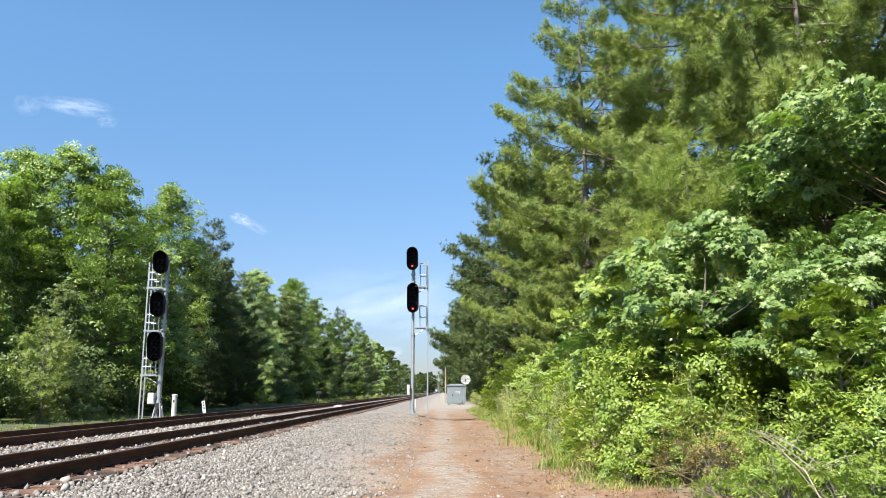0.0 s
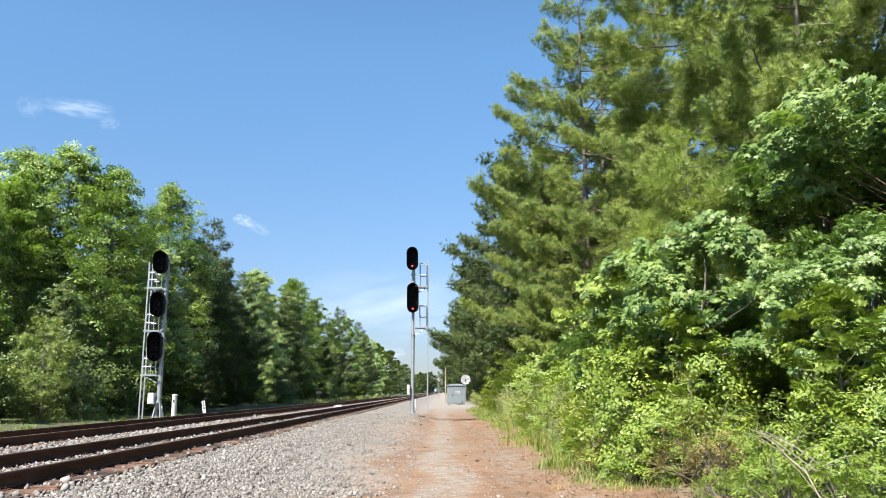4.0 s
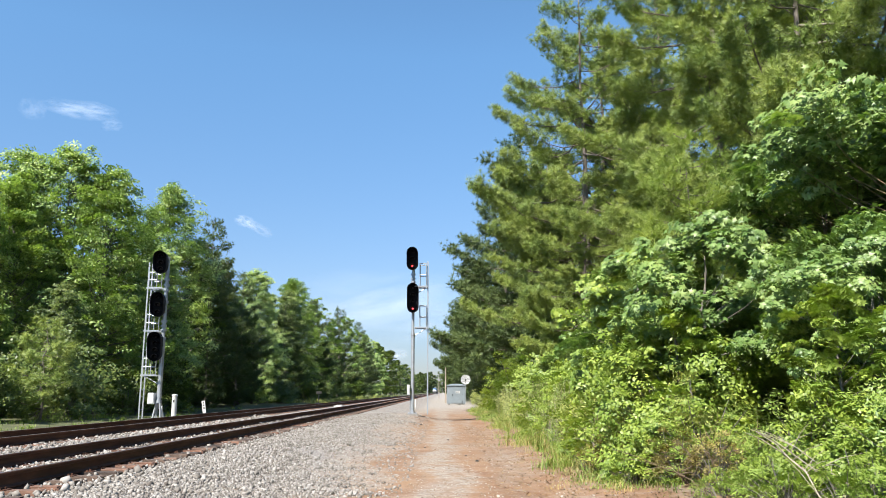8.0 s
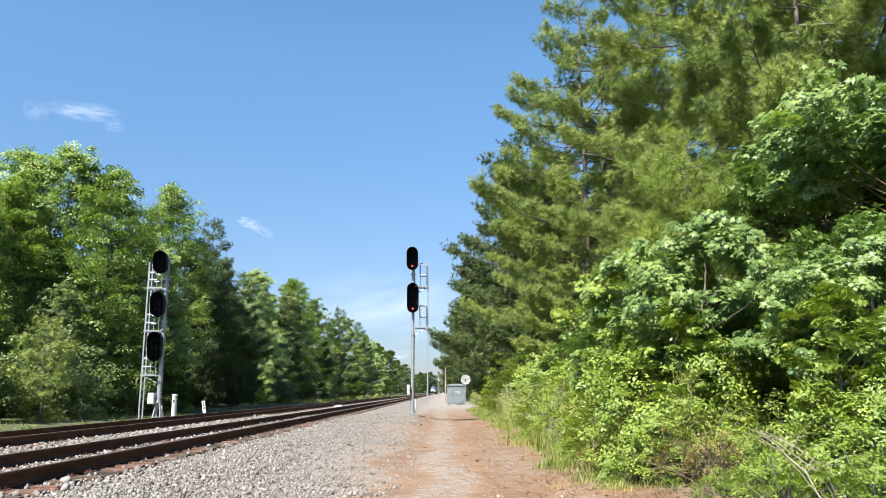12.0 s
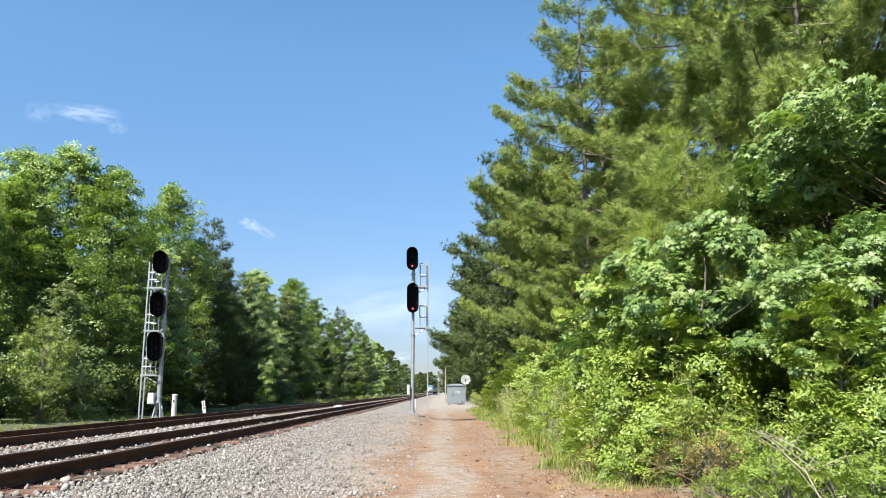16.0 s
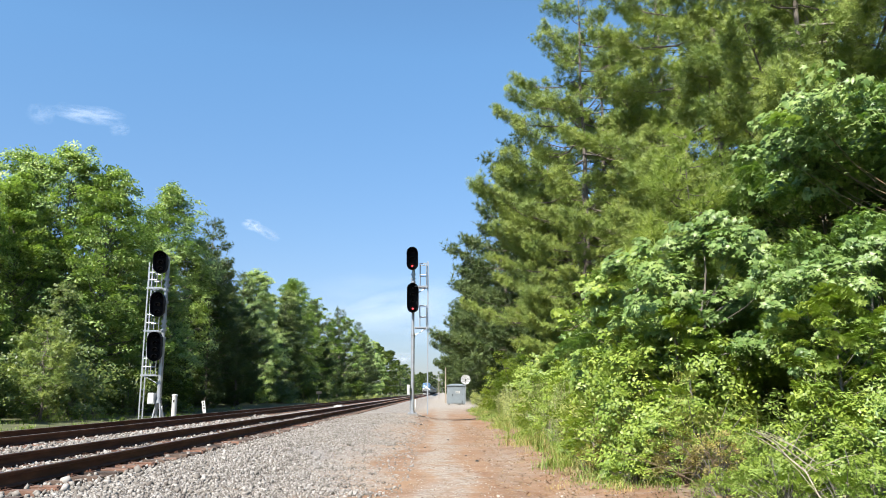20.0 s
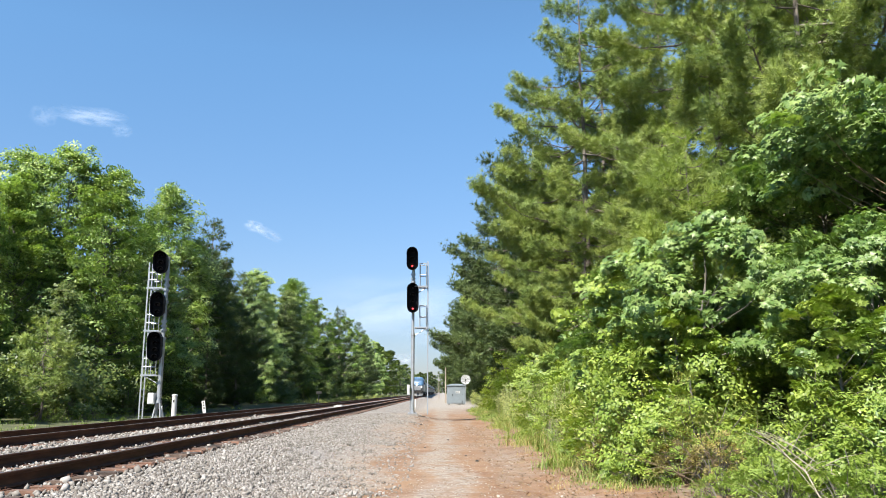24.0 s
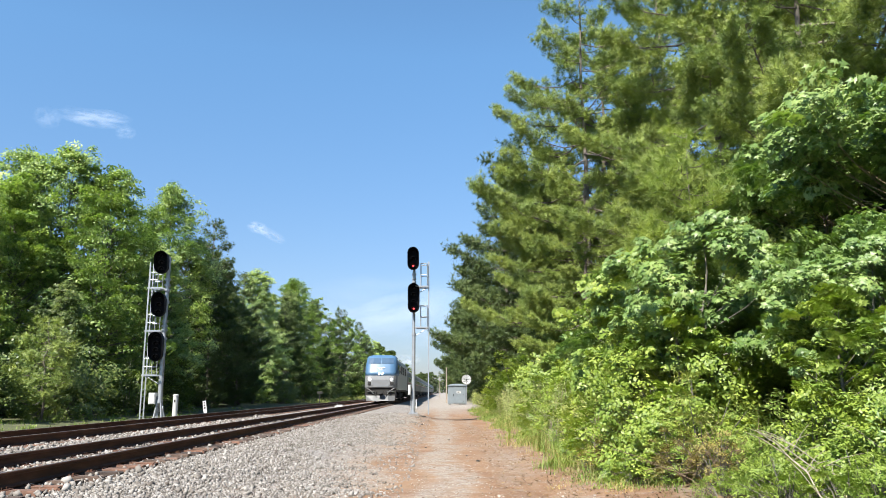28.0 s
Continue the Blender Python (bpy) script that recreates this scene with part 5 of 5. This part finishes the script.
fennel = feather_weed("feathery_weed", 29, 1.7, 0.8, 16, FENNEL)
spots = [(3.5 + rng.uniform(-0.25, 0.6), 14.0 + 0.62 * k + rng.uniform(-0.3, 0.3), rng.uniform(0, 360), rng.uniform(0.55, 1.1)) for k in range(30)]
spots += [(3.4 + rng.uniform(-0.2, 0.7), 32.0 + 1.8 * k, rng.uniform(0, 360), rng.uniform(0.7, 1.15)) for k in range(12)]
put(fennel, spots, "tall feathery grey-green weed at the road's edge", "weed", "weeds at the road's edge")


def dead_twig(name, seed, x, y, reach, rise, material, label):
    """A bare bent branch with a few side twigs, lying in the brush."""
    r = np.random.default_rng(seed)
    ob = empty(name, pose(x, y, ground_height(x, y)))
    pts = [Vector((reach[0] * q, reach[1] * q, rise * (1.25 * q - 0.3 * q * q))) + Vector(r.normal(0, 0.03, 3)) * (q > 0) for q in (0, 0.2, 0.4, 0.6, 0.8, 1)]
    bm = bmesh.new()
    tube(bm, pts, [0.010, 0.009, 0.0075, 0.006, 0.0045, 0.002], 6)
    part("stem", bm, material, ob)
    for s in range(1, 4):
        bm = bmesh.new()
        d = Vector(r.normal(0, 0.25, 3))
        d.z = abs(d.z)
        tube(bm, [pts[s], pts[s] + d * 0.7, pts[s] + d * 1.3 + Vector((0, 0, -0.06))], [0.005, 0.004, 0.002], 5)
        part("twig", bm, material, ob)
    return tagged(ob, label, "branch", "dead branches in the brush")


for k, (x, y, rx, ry) in enumerate(((4.35, 8.5, -0.60, 1.1), (4.55, 8.7, -0.65, 1.0), (4.2, 8.4, -0.35, 1.0), (5.5, 8.9, -0.55, 0.7), (4.75, 8.6, -0.9, 1.2))):
    dead_twig("dead_branch", 70 + k, x, y, (rx, ry), 0.85, TWIG, "pale bleached bare branch in the brush")
for k in range(34):
    dead_twig("bramble", 90 + k, 4.0 + rng.uniform(-0.45, 0.5), 11.7 + rng.uniform(-0.4, 0.4), (rng.uniform(-0.6, 0.6), rng.uniform(-0.5, 0.3)), rng.uniform(0.35, 0.7), DEAD, "brown dead bramble stem at the road's edge")
for k in range(36):
    dead_twig("dead_weed", 220 + k, 3.1 + rng.uniform(-0.3, 0.5), 13.0 + 0.45 * k + rng.uniform(-0.5, 0.5), (rng.uniform(-0.3, 0.3), rng.uniform(-0.4, 0.2)), rng.uniform(0.7, 1.2), TWIG, "grey dead stem among the grass")


def verge(name, seed, count, x0, x1, y0, y1, height, width, material, label, power=1.6):
    r = np.random.default_rng(seed)
    y = y0 + (y1 - y0) * r.uniform(0, 1, count) ** power
    x = x0 + (x1 - x0) * r.uniform(0, 1, count)
    x = x + 0.2 * np.sin(y * 0.7 + seed) + 0.15 * np.sin(y * 1.9) + r.normal(0, 0.22, count)
    if x0 > 0:
        x = x + np.clip(12.0 - y, 0, 5) * 0.28
    keep = np.sin(x * 1.3 + 0.7 * np.sin(y * 0.31)) + np.sin(y * 0.55 + 1.7 * np.sin(x * 0.8)) + r.normal(0, 0.7, count) > -0.7
    if x0 > 0:
        keep &= r.uniform(0, 1, count) < np.clip((y - 10.5) / 6.0, 0.10, 1.0)
    x, y = x[keep], y[keep]
    # blades gather in tussocks, each with its own height
    tuss = r.integers(0, max(40, count // 45), len(x))
    some = r.integers(0, len(x), tuss.max() + 1)
    near = r.uniform(0, 1, len(x)) < 0.7
    x = np.where(near, x[some[tuss]] + r.normal(0, 0.07, len(x)), x)
    y = np.where(near, y[some[tuss]] + r.normal(0, 0.09, len(x)), y)
    lush = np.where(near, r.uniform(0.45, 1.3, tuss.max() + 1)[tuss], 0.6)
    z = np.array([ground_height(a, b) for a, b in zip(x, y)])
    tall = (0.5 + 0.5 * np.clip((x - x0) / 1.2, 0, 1)) * np.clip((y - 9.5) / 8.0, 0.3, 1.0)
    v, f = blades(seed, np.stack((x, y, z), axis=1), height * tall * lush, width, 1.0)
    return tagged(new(name, soup(name, v, f, material)), label, "grass", kind="stuff")


verge("tall_grass", 51, 64000, 2.5, 3.9, 10.5, 66.0, 0.60, 0.0055, GRASS, "tall green grass along the road's edge", 1.4)
verge("short_grass", 54, 11000, 2.9, 4.4, 8.8, 17.0, 0.17, 0.004, GRASS, "short grass among the weeds", 1.0)
verge("dry_grass", 52, 11000, 2.35, 3.9, 11.5, 60.0, 0.70, 0.0035, STRAW, "dry straw-coloured grass along the road's edge")
verge("far_line_grass", 55, 10000, -17.4, -14.0, 88.0, 240.0, 0.7, 0.022, SEDGE, "pale rough grass at the foot of the trees along the far track", 1.5)
verge("line_grass", 53, 7000, -18.2, -14.6, 22.0, 60.0, 0.24, 0.009, GRASS, "bright grass between the far track and the trees", 1.9)


def fade_to_road(x, y, r):
    edge = -2.5 + 0.6 * np.sin(y * 0.55 + 1.0) + 0.45 * np.sin(y * 1.7) + 0.3 * np.sin(y * 4.1 + x * 2.0)
    return r.uniform(0, 1, len(x)) < np.clip((edge - x) / 1.3 + 0.62, 0.10, 1.0)


stones("ballast_stones", 61, 72000, -4.68, -0.6, 8.8, 42.0, 0.034, STONE, "loose grey and white ballast stones", sink=0.10, near_power=1.4, only=fade_to_road)
stones("shoulder_stones", 64, 2300, -5.2, -4.5, 7.0, 42.0, 0.042, STONE, "grey ballast stones lying over the tie ends", 1.4, 0.5)
stones("bed_stones", 62, 13000, -9.2, -5.38, 9.0, 40.0, 0.055, STONE, "grey ballast stones between the rails", 1.2, 0.05)
stones("road_chips", 63, 18000, -2.6, 2.7, 9.0, 36.0, 0.021, CHIP, "pale stone chips strewn on the dirt road", 1.5, -0.12)


def litter(name, seed, count, x0, x1, y0, y1, material, label):
    """Dry needles, bits of stalk and leaf lying flat at the edge of the road."""
    r = np.random.default_rng(seed)
    y = y0 + (y1 - y0) * r.uniform(0, 1, count) ** 1.5
    x = x1 - (x1 - x0) * r.uniform(0, 1, count) ** 1.6 + 0.15 * np.sin(y * 1.3)
    z = np.array([ground_height(a, b) for a, b in zip(x, y)]) + r.uniform(0.006, 0.03, count)
    flat = np.repeat(np.array([[0.0, 0.0, 1.0]]), count, axis=0)
    sizes = np.stack((r.uniform(0.03, 0.09, count), r.uniform(0.04, 0.16, count), np.full(count, 0.06)), axis=1)
    v, f = strew(np.stack((x, y, z), axis=1), turns(r, flat, 0.25), sizes, *LONG)
    return tagged(new(name, soup(name, v, f, material)), label, "litter", kind="stuff")


litter("plant_litter", 66, 6500, 0.9, 3.7, 9.0, 34.0, LITTER, "brown dry plant litter at the road's edge")


def dark_stone(x, y, size, seed):
    """A lone dark stone lying on the road."""
    bm = bmesh.new()
    bmesh.ops.create_icosphere(bm, subdivisions=2, radius=size)
    for v in bm.verts:
        v.co *= 1 + 0.35 * noise.noise(v.co * (1.6 / size) + Vector((seed, 0, 0)))
        v.co.z *= 0.7
    ob = new("stone", mesh_of("stone", bm, DARK))
    ob.matrix_basis = pose(x, y, ground_height(x, y) + size * 0.35, 0, 0, 40 * seed)
    return tagged(ob, "dark stone lying on the dirt road", "stone", "dark stones on the road")


for k, (x, y, size) in enumerate(((0.79, 17.6, 0.042), (0.58, 19.0, 0.025), (-0.46, 21.3, 0.03), (-0.9, 34.0, 0.05), (0.2, 25.0, 0.028))):
    dark_stone(x, y, size, k + 1)

# clouds, high and far, drifting along with the wind


def cloud_mat(name, most):
    """Thin white vapour: dense in ragged wisps, clear at the rim."""
    m = Mat(name, 1.0, 0.0, 0.0)
    soft = m.node("ShaderNodeTexNoise", Scale=1.6, Detail=4.0, Roughness=0.55)
    own = m.t.nodes.new("ShaderNodeVectorMath")          # every cloud has its own shape
    own.operation = "MULTIPLY_ADD"
    m.link(m.each(), own.inputs[0])
    own.inputs[1].default_value = (31.0, 17.0, 23.0)
    m.link(m.co, own.inputs[2])
    m.link(own.outputs[0], soft.inputs["Vector"])
    bent = m.mix(0.42, m.co, soft.outputs["Color"])
    off = m.node("ShaderNodeMapping", Location=(-0.21, -0.21, -0.21), Scale=(1.75, 1.75, 1.75))
    m.link(bent, off.inputs["Vector"])
    gr = m.t.nodes.new("ShaderNodeTexGradient")
    gr.gradient_type = "SPHERICAL"
    m.link(off.outputs["Vector"], gr.inputs["Vector"])
    n = m.node("ShaderNodeTexNoise", Scale=2.3, Detail=5.0, Roughness=0.52)
    m.link(own.outputs[0], n.inputs["Vector"])
    dens = m.mix(1.0, m.ramp(gr.outputs["Fac"], (0.04, 0.0), (0.60, most)), m.ramp(n.outputs["Fac"], (0.34, 0.12), (0.62, 1.0)), "MULTIPLY")
    m.colour((0.92, 0.93, 0.94))
    tr = m.t.nodes.new("ShaderNodeBsdfTranslucent")
    tr.inputs["Color"].default_value = (0.86, 0.88, 0.92, 1)
    both = m.t.nodes.new("ShaderNodeMixShader")
    both.inputs["Fac"].default_value = 0.8
    m.link(m.p.outputs["BSDF"], both.inputs[1])
    m.link(tr.outputs["BSDF"], both.inputs[2])
    clear = m.t.nodes.new("ShaderNodeBsdfTransparent")
    mx = m.t.nodes.new("ShaderNodeMixShader")
    m.link(dens, mx.inputs["Fac"])
    m.link(clear.outputs["BSDF"], mx.inputs[1])
    m.link(both.outputs["Shader"], mx.inputs[2])
    m.link(mx.outputs["Shader"], m.out.inputs["Surface"])
    return m.m


FAINT = cloud_mat("faint_cloud_vapour", 0.19)
PUFF, WISP, VEIL = cloud_mat("cloud_vapour", 0.40), cloud_mat("thin_cloud_vapour", 0.08), cloud_mat("cloud_veil", 0.16)


def cloud(seed, half_w, half_h, vapour):
    """A gently waved lens of vapour, stretched to its size."""
    bm = bmesh.new()
    bmesh.ops.create_grid(bm, x_segments=24, y_segments=14, size=1.0)
    for v in bm.verts:
        v.co.z = 0.05 * noise.noise((v.co.x * 2 + seed, v.co.y * 2, seed * 3.1))
    ob = new("cloud", mesh_of("cloud", bm, vapour, True))
    ob.scale = (half_w, half_h, min(half_w, half_h))
    ob.visible_shadow = False
    return tagged(ob, "small wispy white cloud in the blue sky", "cloud", "clouds")


# bearing and height in the sky in degrees, half width and half height in degrees, lean in degrees, all 3000 m off
CLOUDS = [(-27.3, 19.3, 2.7, 0.8, 1.0, FAINT), (-30.1, 18.9, 1.0, 0.9, 0.0, WISP), (-25.0, 18.5, 0.8, 0.5, -10.0, WISP), (-15.3, 12.6, 0.9, 0.5, 10.0, PUFF), (-14.35, 12.2, 1.3, 0.45, 24.0, PUFF),
          (-4.0, 3.05, 1.1, 0.6, 0.0, PUFF), (-9.0, 6.0, 12.0, 3.6, -8.0, VEIL), (-2.4, 4.4, 1.6, 0.35, -4.0, WISP), (-6.0, 6.8, 6.0, 1.3, -12.0, VEIL), (-1.5, 5.8, 5.0, 1.6, 0.0, VEIL)]
clouds = [cloud(3 + k, 3000 * math.tan(radians(w)), 4400 * math.tan(radians(h)), v) for k, (_, _, w, h, _, v) in enumerate(CLOUDS)]


def cloud_pose(k, t):
    az, el = radians(CLOUDS[k][0] + 0.044 * t), radians(CLOUDS[k][1] - 0.021 * t)
    p = Vector((math.sin(az) * math.cos(el), math.cos(az) * math.cos(el), math.sin(el))) * 3000
    return look(p, (0, 0, 0)) @ pose(0, 0, 0, 0, 0, CLOUDS[k][4]) @ pose(0, 0, 0, -48, 0, 0)


# ---- what moves ----
swaying = [ob for ob in scene.objects if ob.parent is None and ob.type == "EMPTY" and ob.name.startswith(("pine_tree", "hardwood", "sweetgum", "young")) and ob.location.y < 70 and abs(ob.location.x) < 22]
loco = locomotive()
coaches = [passenger_car()]
for k in range(9):
    coaches.append(copy_thing(coaches[0], pose(0, 0, 0)))
for ob in (loco, *coaches):
    ob.scale = (1.055, 1.055, 1.055)


def nose_at(t):
    """Where the locomotive's nose is along the line."""
    return 75.0 + 28.4 * (28.0 - t)


def motions():
    times = [2.0 * k for k in range(15)]
    walk(loco, [(t, pose(NEAR_X, nose_at(t), 0)) for t in times])
    for k, car in enumerate(coaches):
        walk(car, [(t, pose(NEAR_X, nose_at(t) + 22.7 + 27.6 * k, 0)) for t in times])
    for k, ob in enumerate(clouds):
        walk(ob, [(t, cloud_pose(k, t)) for t in (0.0, 7.0, 14.0, 21.0, 28.0)])
    # crowns rock a little in the wind
    r = random.Random(9)
    for tree in swaying:
        for ob in tree.children:
            if ob.name.startswith(("crown", "foliage")):
                a, b, c = r.uniform(0, 6.28), r.uniform(0, 6.28), r.uniform(0.8, 1.3)
                walk(ob, [(1.4 * k, pose(0, 0, 0, 0.16 * c * math.sin(1.9 * k + a), 0.2 * c * math.sin(1.4 * k + b), 0)) for k in range(21)])


motions()
